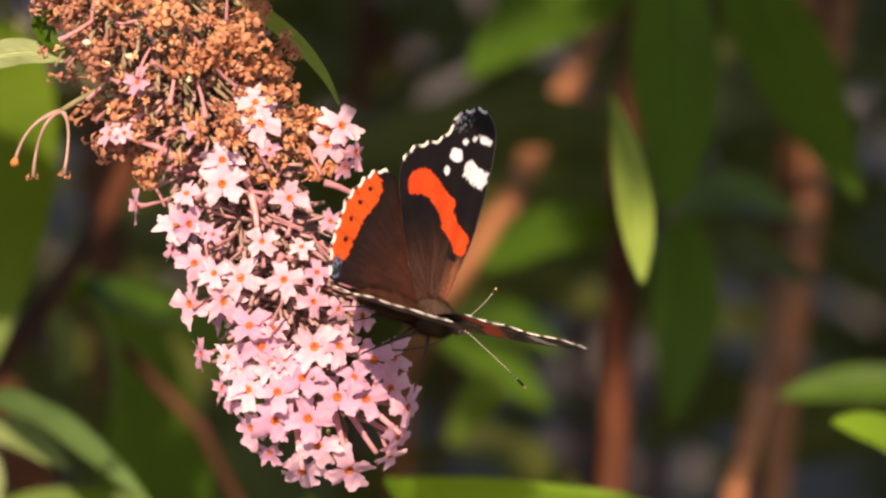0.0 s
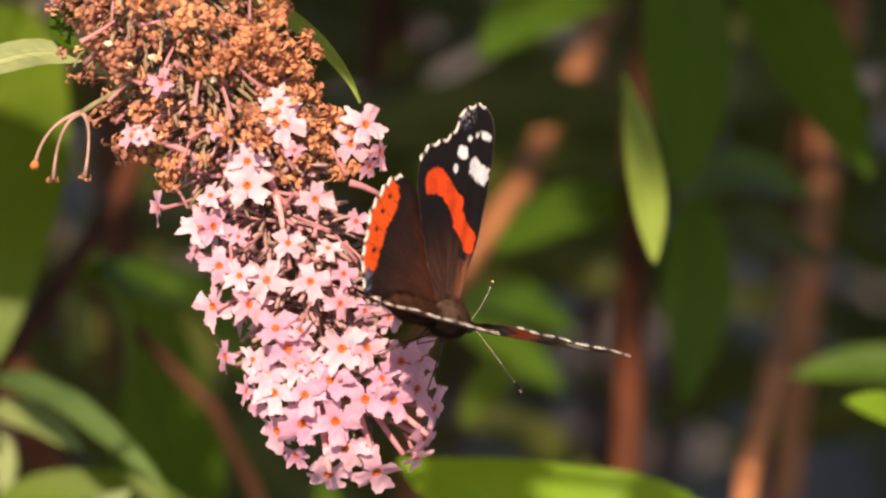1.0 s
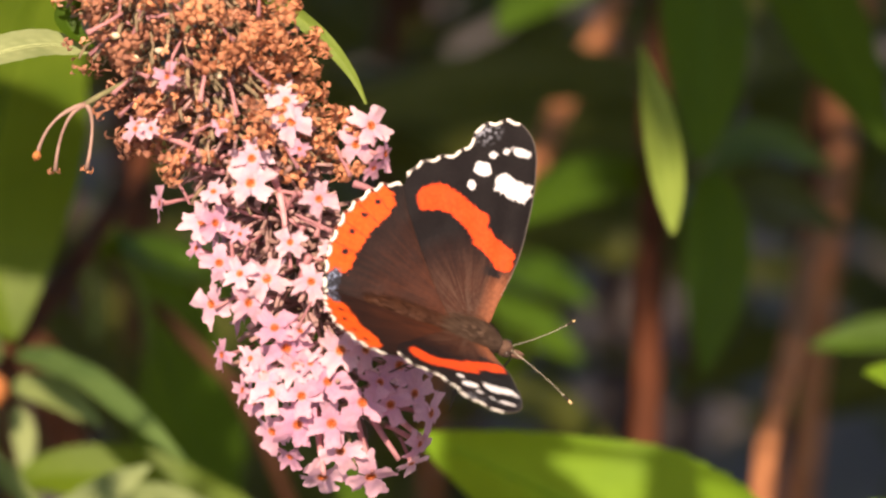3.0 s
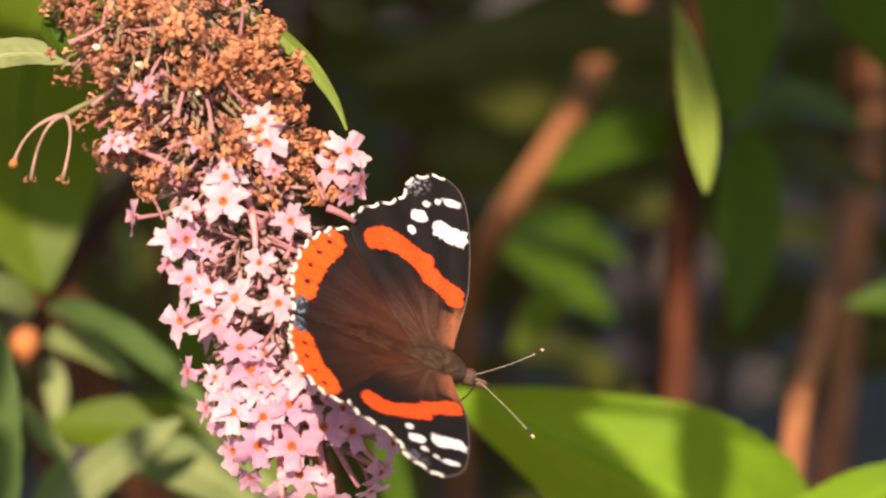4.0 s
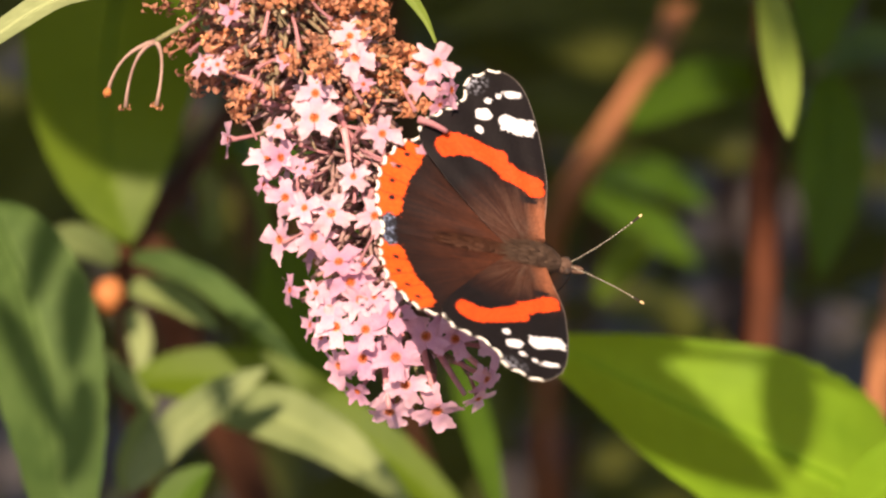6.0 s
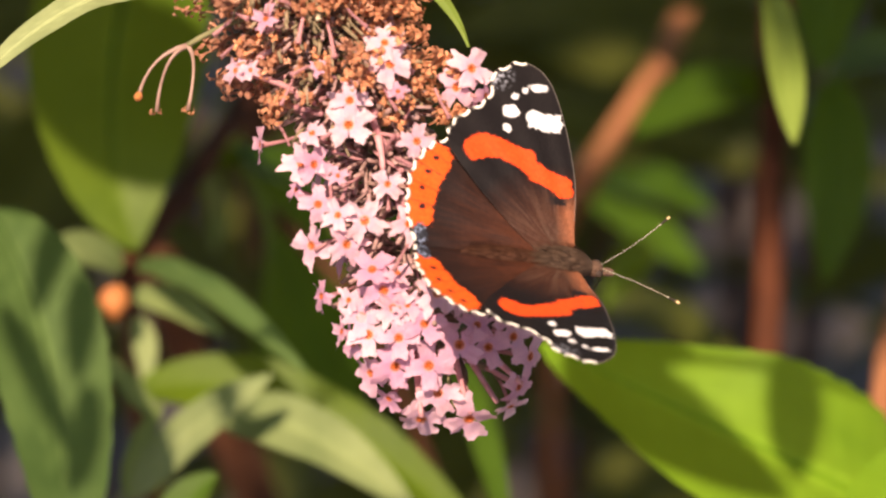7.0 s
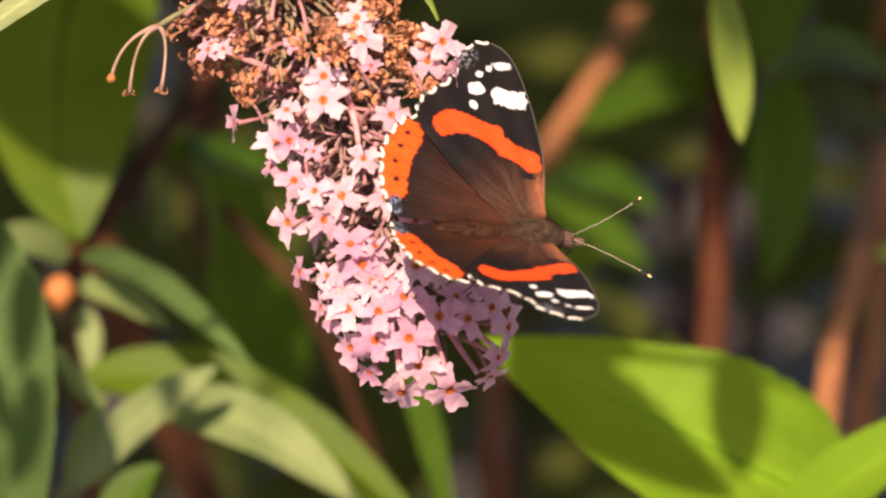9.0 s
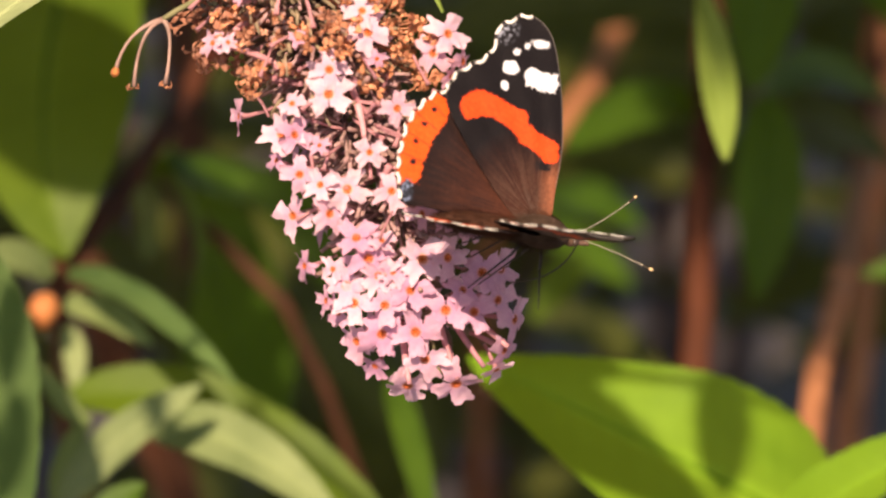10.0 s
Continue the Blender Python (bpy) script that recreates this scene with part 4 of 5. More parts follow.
def wing_pigment(P, outline, fore, start, end):
    """Pigment of the upper side at the points P. start, end: the stretch of the outline that is the fringed outer margin."""
    jag = rough(P, 9, 3.1) * 3.5 + rough(P, 3.5, 9.2) * 1.6
    broad = rough(P, 60, 5.5)
    dist = np.linalg.norm(P, axis=1)
    ang = np.arctan2(P[:, 1], -P[:, 0])
    hair = np.array([noise.fractal((a * 34, d / 70, 2.2), 1.0, 2.0, 3) for a, d in zip(ang, dist)])
    brown = np.clip(1.1 - dist / 150, 0, 1) if fore else np.clip(1.12 - dist / 235, 0, 1)
    c = np.tile(np.array([0.0075, 0.0055, 0.006]), (len(P), 1))
    c = blend(c, (0.070, 0.021, 0.0095), np.clip(brown * (0.95 + 0.5 * hair + 0.25 * broad), 0, 1))
    step = lambda d, w: np.clip(0.5 - d / w, 0, 1)
    if fore:
        c = blend(c, (0.085, 0.055, 0.040), np.clip(1.0 - dist / 130, 0, 1) * np.clip(0.45 + 1.3 * hair, 0, 1))
        band = signed(P, np.array(BAND, float)) + jag
        front = np.clip((P[:, 0] - 2) / 26, 0, 1) * np.clip((112 - P[:, 1]) / 40, 0, 1)
        c = blend(c, (0.30, 0.105, 0.05), front * 0.75)
        c = blend(c, (0.012, 0.008, 0.008), step(np.hypot((P[:, 0] - 12) / 1.8, P[:, 1] - 94) - 9 + jag, 4))
        c = blend(c, (0.80, 0.075, 0.013), step(band, 3.5))
        c = blend(c, (0.86, 0.86, 0.88), step(signed(P, np.array(BAR, float)) + jag * 1.1, 3))
        for (u, v), a, b in SPOTS:
            c = blend(c, (0.86, 0.86, 0.88), step(np.hypot((P[:, 0] - u) / a, (P[:, 1] - v) / b) * min(a, b) - min(a, b) + jag * 0.75, 2.5))
        frost = step(np.hypot((P[:, 0] + 92) / 1.2, (P[:, 1] - 330) / 1.0) - 26, 24) * np.clip(rough(P, 7, 1.2) * 2.2, 0, 1)
        c = blend(c, (0.30, 0.32, 0.38), frost)
    else:
        rim = signed(P, np.array(RIM, float)) + jag * 1.6
        c = blend(c, (0.80, 0.098, 0.013), step(rim, 4))
        for (u, v), r in DOTS:
            c = blend(c, (0.012, 0.008, 0.01), step(np.hypot((P[:, 0] - u) / 1.25, P[:, 1] - v) - r + jag * 0.5, 2.5))
            out = np.array([u, v]) / np.hypot(u, v)                  # a dark vein runs from each dot to the margin
            ahead = (P - np.array([u, v])) @ out
            aside = np.abs((P - np.array([u, v])) @ np.array([-out[1], out[0]]) + 7)
            c = blend(c, (0.05, 0.02, 0.012), step(aside - 0.8 + jag * 0.15, 1.6) * (ahead > -26) * 0.8)
        tail = step(np.hypot((P[:, 0] + 252) / 0.8, (P[:, 1] - 6) / 1.3) - 15 + jag, 5)
        c = blend(c, (0.02, 0.022, 0.03), tail)
        c = blend(c, (0.22, 0.28, 0.42), tail * np.clip(rough(P, 6, 4.4) * 2.4, 0, 1))
    if fore:
        costa = outline[:start]
        costa = costa[costa[:, 1] > 60]
        gap = np.sqrt(((P[:, None, :] - costa[None, ::3, :]) ** 2).sum(2).min(1))
        c = blend(c, (0.50, 0.44, 0.38), step(gap - 2.0, 2) * 0.45)
    # pale fringe in dashes along the outer margin
    margin = outline[start:end]
    d2 = ((P[:, None, :] - margin[None, ::2, :]) ** 2).sum(2)
    near, which = np.sqrt(d2.min(1)), d2.argmin(1)
    dash = np.clip(1.6 + 2.2 * np.sin(which * (0.88 if fore else 0.80) + 1.2 * rough(P, 40, 8.8)), 0, 1)
    c = blend(c, (0.02, 0.014, 0.012), step(near - 6, 3) * 0.85)
    c = blend(c, (0.88, 0.85, 0.76), step(near - 5.2, 2) * dash)
    return np.clip(c * (1 + 0.10 * hair[:, None]), 0.003, 1), step(near - 4.4, 2) * dash


def wing_part(name, parent, side, fore, label):
    """One wing, hinged on its own x axis, upper side up; side is 1 for the left and -1 for the right."""
    n, rings = 420, 84
    outline = smooth_closed(FORE if fore else HIND, n)
    k = np.arange(n)
    mid = np.array([-42.0, 190.0]) if fore else np.array([-165.0, 85.0])
    close = lambda u, v: int(np.hypot(outline[:, 0] - u, outline[:, 1] - v).argmin())
    start, end = (close(-30, 372), close(-187, 208)) if fore else (close(-186, 193), close(-264, -10))
    margin = (k >= start) & (k < end)
    outline += (outline - mid) / np.linalg.norm(outline - mid, axis=1)[:, None] * (np.sin(k * 0.42) * 2.6 * margin)[:, None]
    q = np.linspace(0, 1, rings) ** 0.8
    P = (mid + q[1:, None, None] * (outline - mid)[None]).reshape(-1, 2)
    P = np.vstack([mid[None], P])
    ang = np.arctan2(P[:, 1] + 20, -(P[:, 0] - 40))
    z = 1.1 * np.sin(ang * 26) * np.clip(np.linalg.norm(P, axis=1) / 220, 0, 1) + 3.0 * rough(P, 110, 7.7) + (0.4 if fore else -1.3)
    pig, fringe = wing_pigment(P, outline, fore, start, end)
    under = np.tile(np.array([0.05, 0.036, 0.026]), (len(P), 1))
    mott = rough(P, 16, 6.6)
    under = blend(under, (0.20, 0.16, 0.12), np.clip(mott * 1.6, 0, 1))
    under = blend(under, (0.015, 0.012, 0.012), np.clip(-mott * 1.8, 0, 1))
    if fore:
        under = blend(under, (0.62, 0.10, 0.03), np.clip(0.5 - signed(P, np.array(BAND, float)) / 4, 0, 1))
        under = blend(under, (0.75, 0.74, 0.7), np.clip(0.5 - signed(P, np.array(BAR, float)) / 4, 0, 1))
    under = blend(under, (0.88, 0.85, 0.76), fringe)
    thick = 1.6
    top = np.column_stack([P[:, 0], P[:, 1] * side, z]) * S
    low = np.column_stack([P[:, 0], P[:, 1] * side, z - thick]) * S
    N = len(P)
    faces = []
    idx = lambda r, j: 1 + r * n + j % n
    for o, flip in ((0, side < 0), (N, side > 0)):
        for j in range(n):
            f = (o, o + idx(0, j), o + idx(0, j + 1))
            faces.append(f[::-1] if flip else f)
        for r in range(rings - 2):
            for j in range(n):
                f = (o + idx(r, j), o + idx(r + 1, j), o + idx(r + 1, j + 1), o + idx(r, j + 1))
                faces.append(f[::-1] if flip else f)
    r = rings - 2
    for j in range(n):
        f = (idx(r, j), N + idx(r, j), N + idx(r, j + 1), idx(r, j + 1))
        faces.append(f[::-1] if side < 0 else f)
    me = mesh_of(name, np.vstack([top, low]).tolist(), faces, WING)
    col = me.color_attributes.new("pigment", "FLOAT_COLOR", "POINT")
    rgba = np.ones((2 * N, 4))
    rgba[:N, :3], rgba[N:, :3] = pig, under
    col.data.foreach_set("color", rgba.ravel())
    return part(name, me, parent, label)


def hairy_blob(name, parent, centre, radii, colour, light, label="", seed=1, hairs=500, length=9, bands=0):
    """A rounded body section with a coat of short hairs laid back along it."""
    rnd = random.Random(seed)
    verts, faces, cols = [], [], []
    n, m = 28, 20
    for i in range(m + 1):
        a = math.pi * i / m
        for k in range(n):
            b = 2 * math.pi * k / n
            x = -math.cos(a)
            r = math.sin(a)
            if bands:
                r *= 1 + 0.05 * math.cos(x * bands)
            verts.append(Vector((centre[0] + radii[0] * x, centre[1] + radii[1] * r * math.cos(b), centre[2] + radii[2] * r * math.sin(b))) * S)
            w = 0.5 + 0.5 * noise.noise((x * 6, math.cos(b) * 3, math.sin(b) * 3 + seed))
            if bands:
                w *= 0.6 + 0.4 * math.cos(x * bands)
            cols.append([colour[j] * (1 - w) + light[j] * w for j in range(3)])
    for i in range(m):
        for k in range(n):
            j = (k + 1) % n
            faces.append((i * n + k, i * n + j, (i + 1) * n + j, (i + 1) * n + k))
    for _ in range(hairs):
        a, b = math.acos(rnd.uniform(-0.97, 0.97)), rnd.uniform(0, 2 * math.pi)
        out = Vector((-math.cos(a) * 0.6, math.sin(a) * math.cos(b), math.sin(a) * math.sin(b)))
        p = Vector((centre[0] - radii[0] * math.cos(a), centre[1] + radii[1] * math.sin(a) * math.cos(b), centre[2] + radii[2] * math.sin(a) * math.sin(b)))
        L = length * rnd.uniform(0.6, 1.3)
        tip = p + out * L * 0.55 + Vector((-L * 0.7, rnd.uniform(-2, 2), rnd.uniform(-2, 2)))
        side = (tip - p).cross(out).normalized() * 0.45
        o = len(verts)
        verts += [(p - side) * S, (p + side) * S, tip * S]
        faces.append((o, o + 1, o + 2))
        w = rnd.random()
        cols += [[colour[j] * (1 - w) + light[j] * w for j in range(3)]] * 3
    me = mesh_of(name, verts, faces, FUR)
    col = me.color_attributes.new("pigment", "FLOAT_COLOR", "POINT")
    col.data.foreach_set("color", [v for c in cols for v in (*c, 1)])
    return part(name, me, parent, label)


def ringed(name, parent, points, radii, pale, dark, period, label=""):
    """A thin antenna with pale and dark rings."""
    verts, faces = tube([p * S for p in points], [r * S for r in radii], 8)
    me = mesh_of(name, verts, faces, FUR)
    n = len(points)
    cols = []
    for i in range(n):
        c = pale if (i % period) < period // 2 else dark
        if i > n * 0.955:
            c = (0.85, 0.62, 0.32)
        elif i > n * 0.86:
            c = (0.03, 0.022, 0.015)
        cols += [(*c, 1)] * 8
    me.color_attributes.new("pigment", "FLOAT_COLOR", "POINT").data.foreach_set("color", [v for c in cols for v in c])
    return part(name, me, parent, label)


def build_butterfly():
    b = new("butterfly", None)
    b.empty_display_size = 0.01
    tagged(b, "red admiral butterfly with orange-banded black-brown wings, on the flower spike", "butterfly")
    wings = {}
    for side in (1, -1):
        wings["hind", side] = wing_part("hindwing", b, side, False, "brown hindwing with an orange black-dotted rim")
        wings["fore", side] = wing_part("forewing", b, side, True, "black-tipped forewing with an orange-red band and white spots")
    brown, tan = (0.060, 0.034, 0.022), (0.140, 0.088, 0.058)
    hairy_blob("thorax", b, (14, 0, -11), (54, 33, 27), brown, tan, "olive-brown hairy thorax", 2, 3400, 25)
    hairy_blob("abdomen", b, (-92, 0, -15), (94, 23, 18), (0.045, 0.016, 0.007), (0.085, 0.032, 0.015), "brown ringed abdomen", 3, 3000, 19, 26)
    head = hairy_blob("head", b, (74, 0, -16), (16, 15, 14), (0.06, 0.03, 0.02), (0.20, 0.12, 0.08), "", 4, 350, 7)
    feelers = {}
    for side in (1, -1):
        me = bpy.data.meshes.new("eye")
        bm = bmesh.new()
        bmesh.ops.create_icosphere(bm, subdivisions=3, radius=7.5 * S)
        bm.to_mesh(me)
        bm.free()
        me.shade_smooth()
        me.materials.append(EYE)
        part("eye", me, head, m=Matrix.Translation(Vector((79, 11 * side, -14)) * S))
        hairy_blob("palp", head, (98, 4 * side, -20), (15, 4, 4), (0.10, 0.05, 0.035), (0.26, 0.16, 0.11), "", 5, 120, 5)
        pts = bezier(Vector((86, 6 * side, -8)), Vector((150, 42 * side, 6)), Vector((212, 98 * side, 22)), 91)
        feelers[side] = ringed("antenna", b, [p - pts[0] for p in pts], [0.80] * 76 + [1.0 + 1.4 * math.sin((i + 1) / 15 * 2.4) for i in range(15)], (0.62, 0.57, 0.43), (0.02, 0.016, 0.012), 4, "thin ringed antenna with a pale club tip")
    for side in (1, -1):
        for x, knee, foot in ((22, (11, 58, -47), (18, 108, -96)), (8, (-16, 25, -46), (-66, 33, -125)), (-14, (-38, 30, -50), (-95, 52, -120))):
            leg = part("leg", mesh_of("leg", *tube([p * S for p in (Vector((x, 9 * side, -30)), Vector((knee[0], knee[1] * side, knee[2])))], [3.2 * S, 2.4 * S], 8), LEG), b, "thin dark leg")
            k, f = Vector((knee[0], knee[1] * side, knee[2])), Vector((foot[0], foot[1] * side, foot[2]))
            part("shin", mesh_of("shin", *tube([p * S for p in (k, k.lerp(f, 0.6), f)], [2.0 * S, 1.5 * S, 1.1 * S], 8), LEG), leg)
    part("proboscis", mesh_of("proboscis", *tube([p * S for p in bezier(Vector((92, 0, -24)), Vector((105, 0, -120)), Vector((10, 10, -150)), 16)], [1.4 * S] * 16, 6), LEG), b, "thin dark proboscis")
    return b, wings, feelers


butterfly, wings, feelers = build_butterfly()


# ---- what moves ----
def motions():
    SPIKE_ROWS = [
        (0, pose(-0.00868, 0.80581, 0.93160, -17.572, -0.607, -1.312)),
        (0.2, pose(-0.00667, 0.80307, 0.93156, -17.322, -1.106, -0.985)),
        (0.5, pose(-0.01034, 0.80200, 0.92879, -16.934, 0.371, -1.165)),
        (0.7, pose(-0.01185, 0.80641, 0.92723, -16.873, 0.201, -0.150)),
        (1, pose(-0.00711, 0.79644, 0.93168, -16.762, -0.163, 1.418)),
        (1.2, pose(-0.00908, 0.80252, 0.92892, -16.906, 0.233, 0.742)),
        (1.5, pose(-0.01086, 0.79998, 0.92825, -17.109, 0.733, -0.274)),
        (1.8, pose(-0.00858, 0.79705, 0.92727, -16.999, 0.346, 0.425)),
        (2, pose(-0.01200, 0.79550, 0.92674, -16.943, 1.932, 0.342)),
        (2.2, pose(-0.01574, 0.80045, 0.92413, -17.366, 1.559, 0.595)),
        (2.5, pose(-0.01043, 0.79307, 0.92983, -18.014, 0.882, 1.043)),
        (2.7, pose(-0.00954, 0.78883, 0.93023, -17.480, 1.708, 1.820)),
        (3.8, pose(-0.01411, 0.79058, 0.92577, -18.837, 2.517, -0.419)),
        (4, pose(-0.01853, 0.78590, 0.92080, -19.057, 4.069, -1.160)),
        (4.2, pose(-0.02088, 0.77998, 0.92101, -18.748, 2.866, -1.260)),
        (4.5, pose(-0.01620, 0.78970, 0.92227, -18.319, 1.235, -1.500)),
        (4.7, pose(-0.01783, 0.78066, 0.92486, -19.286, 1.377, -1.977)),
        (5, pose(-0.01932, 0.79073, 0.91932, -20.741, 2.136, -2.960)),
        (5.2, pose(-0.01401, 0.78101, 0.92672, -19.798, -0.077, -1.814)),
        (5.5, pose(-0.01651, 0.79364, 0.92348, -18.374, 1.492, -1.870)),
        (5.7, pose(-0.01826, 0.79529, 0.92203, -20.532, 1.131, -3.164)),
        (6.8, pose(-0.00932, 0.78822, 0.92827, -17.767, 0.541, 1.094)),
        (7, pose(-0.01252, 0.78897, 0.92511, -18.171, 1.792, -1.203)),
        (7.2, pose(-0.01486, 0.78553, 0.92322, -17.752, 1.606, -0.025)),
        (7.5, pose(-0.00984, 0.78441, 0.92497, -17.156, 1.990, 1.523)),
        (7.8, pose(-0.01231, 0.78590, 0.92503, -17.379, 0.597, 0.065)),
        (8, pose(-0.01264, 0.79251, 0.92338, -17.528, 1.455, -1.423)),
        (8.2, pose(-0.00894, 0.79105, 0.92758, -17.644, -1.524, 0.529)),
        (8.5, pose(-0.00837, 0.78514, 0.92840, -17.788, 1.092, 1.254)),
        (8.8, pose(-0.01183, 0.78849, 0.92385, -18.142, 0.765, 0.993)),
        (9, pose(-0.00852, 0.79263, 0.92676, -18.373, 0.186, 0.931)),
        (9.2, pose(-0.00632, 0.79202, 0.92977, -18.152, -1.492, 0.799)),
        (9.5, pose(-0.00966, 0.79594, 0.92689, -17.787, 0.353, -0.844)),
        (9.7, pose(-0.00647, 0.80052, 0.92854, -17.621, -1.222, 0.560)),
        (10, pose(-0.00559, 0.79124, 0.93130, -17.332, 0.001, 1.515)),
    ]
    walk(spike, SPIKE_ROWS)
    # body of the butterfly
    BODY_ROWS = [
        (0, pose(0.01671, 0.78951, 0.92563, 46.808, 26.183, 41.658)),
        (0.2, pose(0.01903, 0.78642, 0.92457, 49.800, 28.319, 47.109)),
        (0.5, pose(0.01507, 0.78566, 0.92280, 34.630, 22.962, 46.106)),
        (0.7, pose(0.01238, 0.79030, 0.92176, 46.103, 18.029, 48.693)),
        (1, pose(0.01713, 0.78019, 0.92570, 54.583, 25.207, 52.558)),
        (1.2, pose(0.01490, 0.78615, 0.92256, 49.896, 26.299, 54.187)),
        (1.5, pose(0.01385, 0.78373, 0.92232, 45.386, 23.752, 46.268)),
        (1.8, pose(0.01748, 0.77990, 0.91878, 35.833, 27.638, 30.561)),
        (2, pose(0.01299, 0.77811, 0.91746, 34.289, 28.043, 24.080)),
        (2.2, pose(0.01068, 0.78339, 0.91586, 31.685, 22.339, 8.039)),
        (2.5, pose(0.01712, 0.77620, 0.92208, 33.006, 23.341, -2.004)),
        (2.7, pose(0.01709, 0.77180, 0.92203, 34.494, 22.867, 2.668)),
        (3.8, pose(0.01269, 0.77359, 0.91763, 27.992, 20.757, 4.740)),
        (4, pose(0.00717, 0.76869, 0.91192, 30.714, 23.054, 7.732)),
        (4.2, pose(0.00480, 0.76304, 0.91273, 26.918, 20.941, 6.682)),
        (4.5, pose(0.00988, 0.77310, 0.91479, 33.709, 19.211, 5.659)),
        (4.7, pose(0.00751, 0.76376, 0.91648, 31.102, 24.136, 9.626)),
        (5, pose(0.00590, 0.77383, 0.91103, 32.258, 24.762, 12.649)),
        (5.2, pose(0.01121, 0.76431, 0.91896, 33.526, 23.704, 14.383)),
        (5.5, pose(0.00907, 0.77721, 0.91638, 31.969, 18.042, 11.587)),
        (5.7, pose(0.00702, 0.77919, 0.91551, 31.952, 15.697, 8.991)),
        (6.8, pose(0.01622, 0.77233, 0.92215, 29.849, 13.561, 17.908)),
        (7, pose(0.01245, 0.77293, 0.91860, 32.102, 13.010, 16.068)),
        (7.2, pose(0.00980, 0.76908, 0.91580, 34.904, 16.453, 19.706)),
        (7.5, pose(0.01522, 0.76772, 0.91714, 36.683, 20.950, 25.774)),
        (7.8, pose(0.01229, 0.76914, 0.91723, 36.754, 21.077, 24.992)),
        (8, pose(0.01210, 0.77584, 0.91593, 34.980, 19.720, 22.490)),
        (8.2, pose(0.01612, 0.77478, 0.92126, 36.063, 15.417, 23.568)),
        (8.5, pose(0.01672, 0.76895, 0.92229, 35.662, 13.311, 22.957)),
        (8.8, pose(0.01302, 0.77227, 0.91761, 34.705, 12.129, 21.034)),
        (9, pose(0.01655, 0.77654, 0.92084, 33.200, 11.314, 21.052)),
        (9.2, pose(0.01881, 0.77614, 0.92445, 35.506, 7.923, 21.589)),
        (9.5, pose(0.01539, 0.77963, 0.92044, 34.301, 13.960, 21.690)),
        (9.7, pose(0.01915, 0.78425, 0.92225, 29.210, 16.328, 17.550)),
        (10, pose(0.01949, 0.77501, 0.92509, 27.140, 15.664, 22.725)),
    ]
    walk(butterfly, BODY_ROWS)
    # seconds; how far the left and the right wings are raised, how far they are swept back, and how far the hindwings fan out, in degrees
    FLAPS = [
        (0, 38.2, 54.4, -5.2, -5.8, 2.1, 0.0),
        (0.2, 33.5, 57.0, -9.0, -7.7, 2.3, 0.0),
        (0.5, 46.5, 41.8, -8.7, -6.3, 2.6, 0.0),
        (0.7, 37.1, 55.2, -8.3, -9.7, 3.2, 0.0),
        (1, 29.7, 58.0, -6.3, -9.1, 4.1, 0.0),
        (1.2, 35.2, 49.5, -7.2, -9.3, 4.3, 0.0),
        (1.5, 31.6, 45.9, -6.2, -7.0, 4.6, 0.0),
        (1.8, 34.8, 49.9, -8.5, -9.5, 3.9, 0.0),
        (2, 37.0, 49.2, -9.2, -8.8, 3.4, 0.0),
        (2.2, 47.5, 49.9, -4.9, -10.2, 3.8, 0.0),
        (2.5, 64.0, 53.1, 4.6, -15.2, 4.3, -0.0),
        (2.7, 54.8, 42.2, 2.1, -10.2, 3.9, -0.1),
        (3.8, 20.1, 27.5, 1.3, -7.4, 1.7, -0.4),
        (4, 9.1, 18.9, 1.3, -4.0, 1.3, -0.5),
        (4.2, 5.5, 4.7, 1.5, -1.9, 1.3, -0.3),
        (4.5, 0.1, 14.8, 4.6, -3.4, 1.3, -0.1),
        (4.7, 1.0, 6.1, 3.8, -1.9, 1.4, 0.1),
        (5, 6.3, 6.4, 5.6, -3.1, 1.4, 0.3),
        (5.2, 1.1, 8.6, 5.3, -0.9, 1.1, 0.5),
        (5.5, 5.5, 11.8, 4.5, -1.4, 0.6, 0.9),
        (5.7, 6.0, 13.1, 5.2, -2.4, 0.3, 0.8),
        (6.8, 18.9, 22.7, 2.9, 0.2, -0.9, 0.3),
        (7, 17.2, 23.5, 3.2, 0.6, -1.1, 0.2),
        (7.2, 11.6, 21.6, 2.1, 3.0, -1.7, 0.6),
        (7.5, 10.1, 20.6, 1.8, 5.1, -2.7, 1.2),
        (7.8, 8.8, 19.7, 1.5, 6.1, -2.6, 1.5),
        (8, 7.9, 22.5, 1.0, 4.9, -2.6, 1.7),
        (8.2, 6.9, 26.9, 0.7, 6.0, -2.6, 2.0),
        (8.5, 8.4, 23.7, -0.2, 5.5, -2.6, 2.3),
        (8.8, 10.0, 24.7, 0.1, 4.5, -3.0, 1.1),
        (9, 12.7, 28.7, 0.9, 3.8, -3.3, 0.3),
        (9.2, 13.2, 33.2, 1.1, 5.3, -3.6, -0.4),
        (9.5, 20.6, 35.3, 1.2, 3.2, -4.0, -1.6),
        (9.7, 29.5, 41.9, 1.9, -0.8, -3.8, -1.0),
        (10, 40.6, 44.2, 2.0, -0.2, -3.4, -0.0),
    ]
    for (kind, side), wing in wings.items():
        lower = -4.1 if kind == "hind" else 0.0
        rows = []
        for t, left, right, back_left, back_right, fan_left, fan_right in FLAPS:
            lift, back, fan = (left, back_left, fan_left) if side > 0 else (right, back_right, fan_right)
            back = back if kind == "fore" else back * 0.5 + fan
            rows.append((t, pose(0, 18 * side * S, 0, side * (lift + lower)) @ pose(0, 0, 0, 0, 0, side * back)))
        walk(wing, rows)
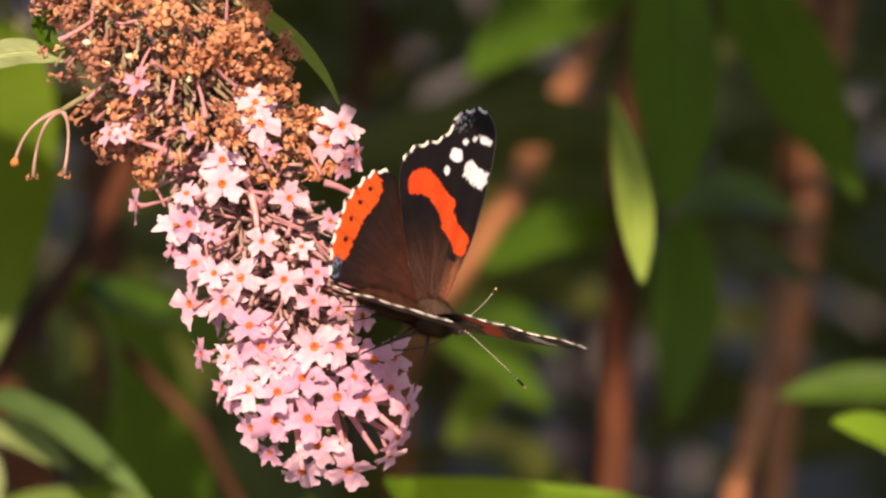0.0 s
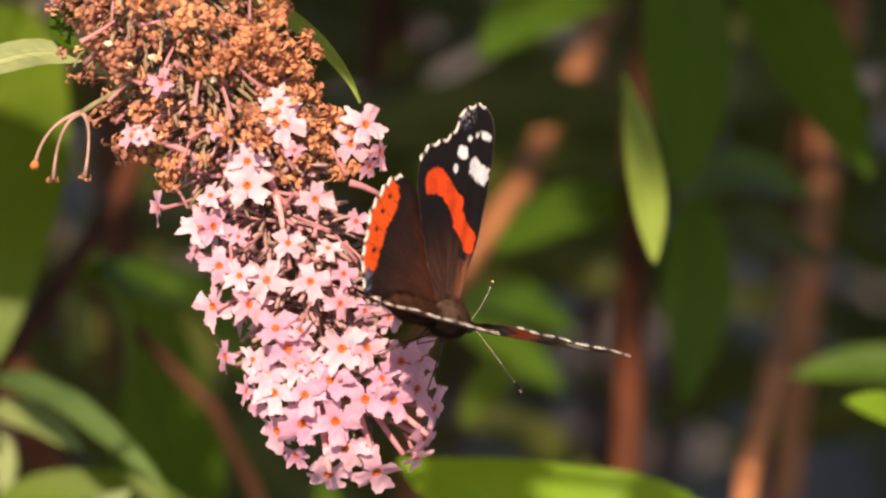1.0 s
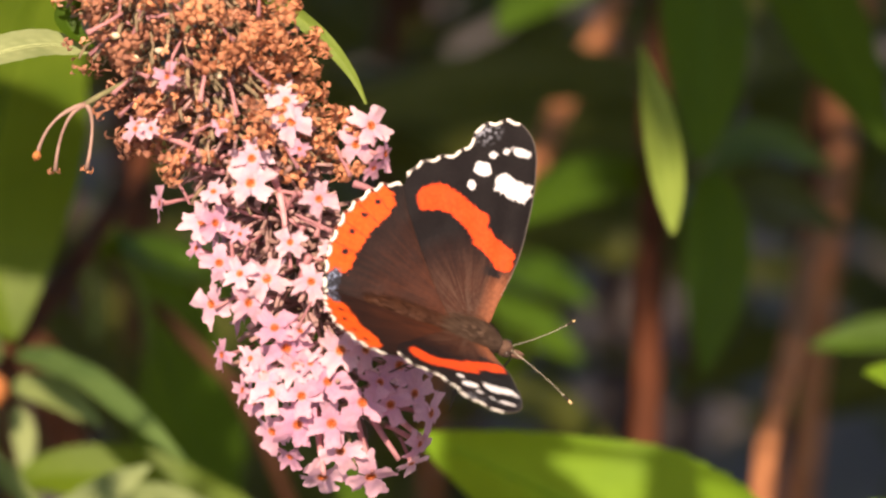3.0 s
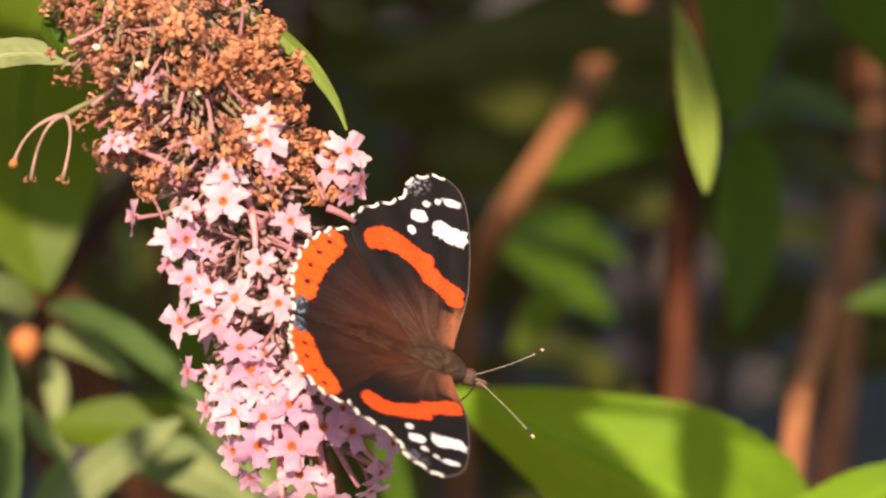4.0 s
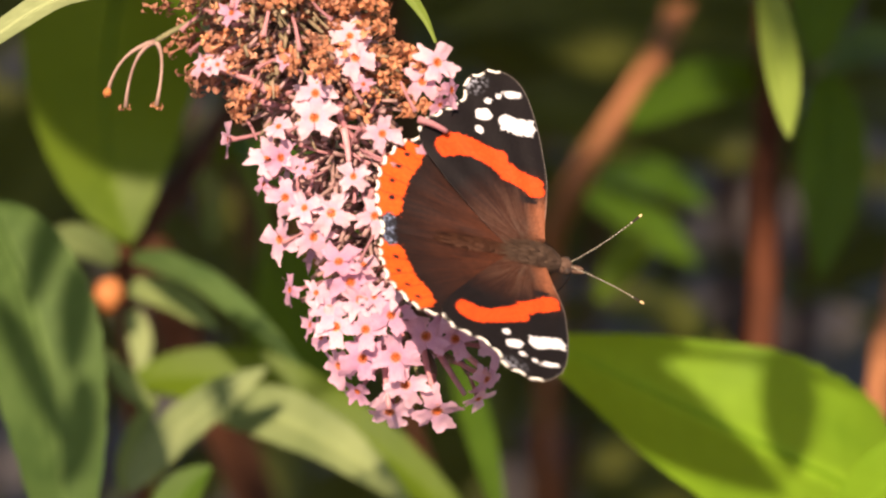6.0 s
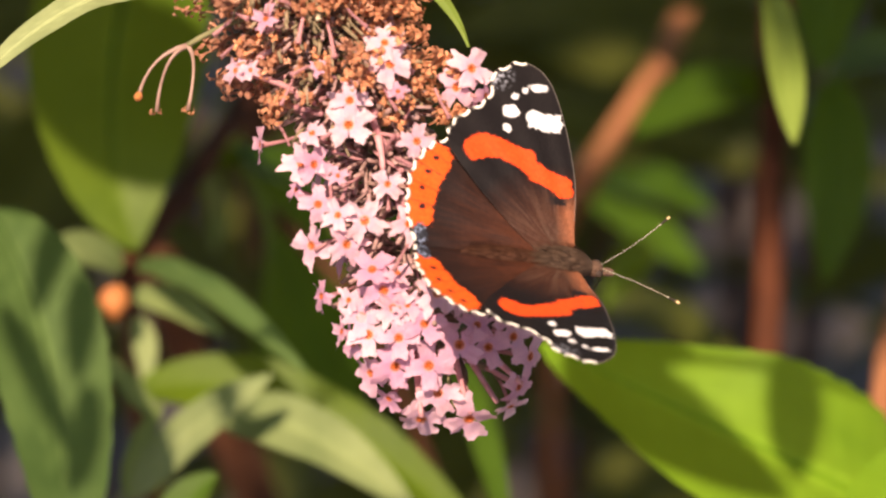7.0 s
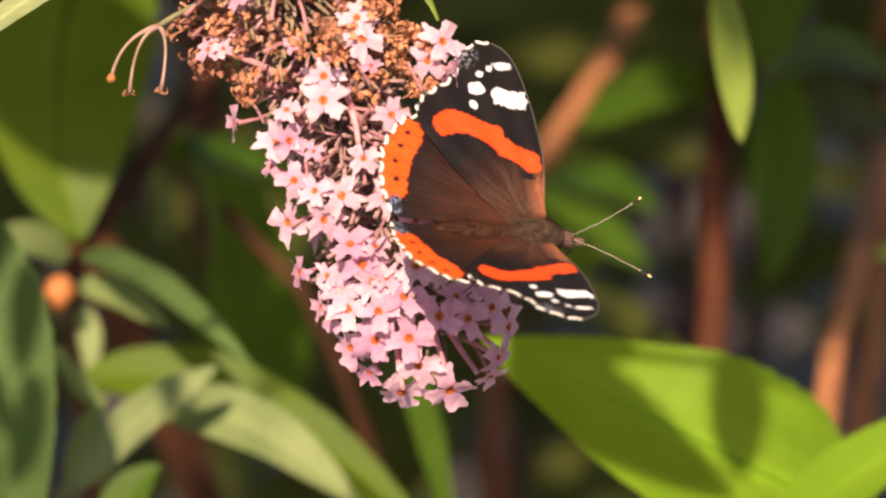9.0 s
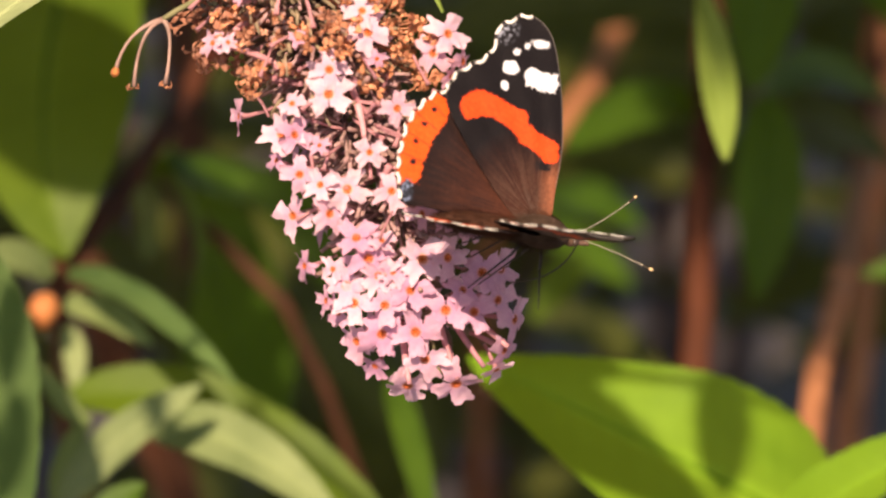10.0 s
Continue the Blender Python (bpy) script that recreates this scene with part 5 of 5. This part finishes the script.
    # seconds; how far the left and the right antenna are turned outwards and downwards, in degrees
    FEELERS = [
        (0, 3.2, 10.0, -7.1, 4.2),
        (0.2, 3.4, 11.0, -2.8, 11.6),
        (0.5, 3.6, 12.4, -8.4, 8.8),
        (0.7, 3.7, 13.3, -12.1, 7.0),
        (1, 3.5, 13.9, -6.8, 15.3),
        (1.2, 3.2, 14.3, -20.4, 6.9),
        (1.5, 4.0, 15.3, -20.7, 9.1),
        (1.8, 1.2, 13.5, -4.8, 7.1),
        (2, -0.3, 11.2, -3.0, 8.2),
        (2.2, 8.1, 18.3, -7.1, -1.9),
        (2.5, 13.4, 25.9, -6.8, -7.4),
        (2.7, 12.5, 23.9, -6.5, -8.9),
        (3.8, 7.1, 13.4, -12.8, -5.3),
        (4, 6.2, 11.4, -11.3, -1.4),
        (4.2, 4.4, 10.6, -10.0, -2.2),
        (4.5, 5.2, 7.0, -8.2, -3.4),
        (4.7, -0.5, -2.4, -9.8, -13.0),
        (5, 2.4, -2.0, -7.8, -12.9),
        (5.2, -1.1, -9.5, -8.2, -14.2),
        (5.5, 1.8, -13.4, -5.6, -14.9),
        (5.7, 1.8, -11.9, -4.4, -12.1),
        (6.8, -1.6, -8.0, -6.7, -13.7),
        (7, -1.9, -7.4, -6.1, -11.9),
        (7.2, -3.6, -8.5, -9.5, -14.5),
        (7.5, -4.2, -6.4, -14.8, -21.5),
        (7.8, -5.8, -6.1, -15.1, -21.2),
        (8, -7.7, -7.8, -12.9, -18.9),
        (8.2, -7.5, -4.3, -13.7, -18.0),
        (8.5, -5.9, -2.8, -12.8, -18.7),
        (8.8, -6.7, 0.1, -12.6, -13.9),
        (9, -7.9, 1.4, -11.0, -9.3),
        (9.2, -8.1, 7.7, -14.7, -8.3),
        (9.5, -6.0, 6.3, -16.9, -8.8),
        (9.7, -0.7, 2.6, -15.6, -8.4),
        (10, -1.9, -0.1, -17.3, -14.5),
    ]
    for side, feeler in feelers.items():
        rows = []
        for t, *turns in FEELERS:
            out, down = turns[:2] if side > 0 else turns[2:]
            root = Vector((86, 6 * side, -8)) * S
            rows.append((t, pose(*root, 0, 0, out) @ pose(0, 0, 0, 0, down)))
        walk(feeler, rows)


motions()
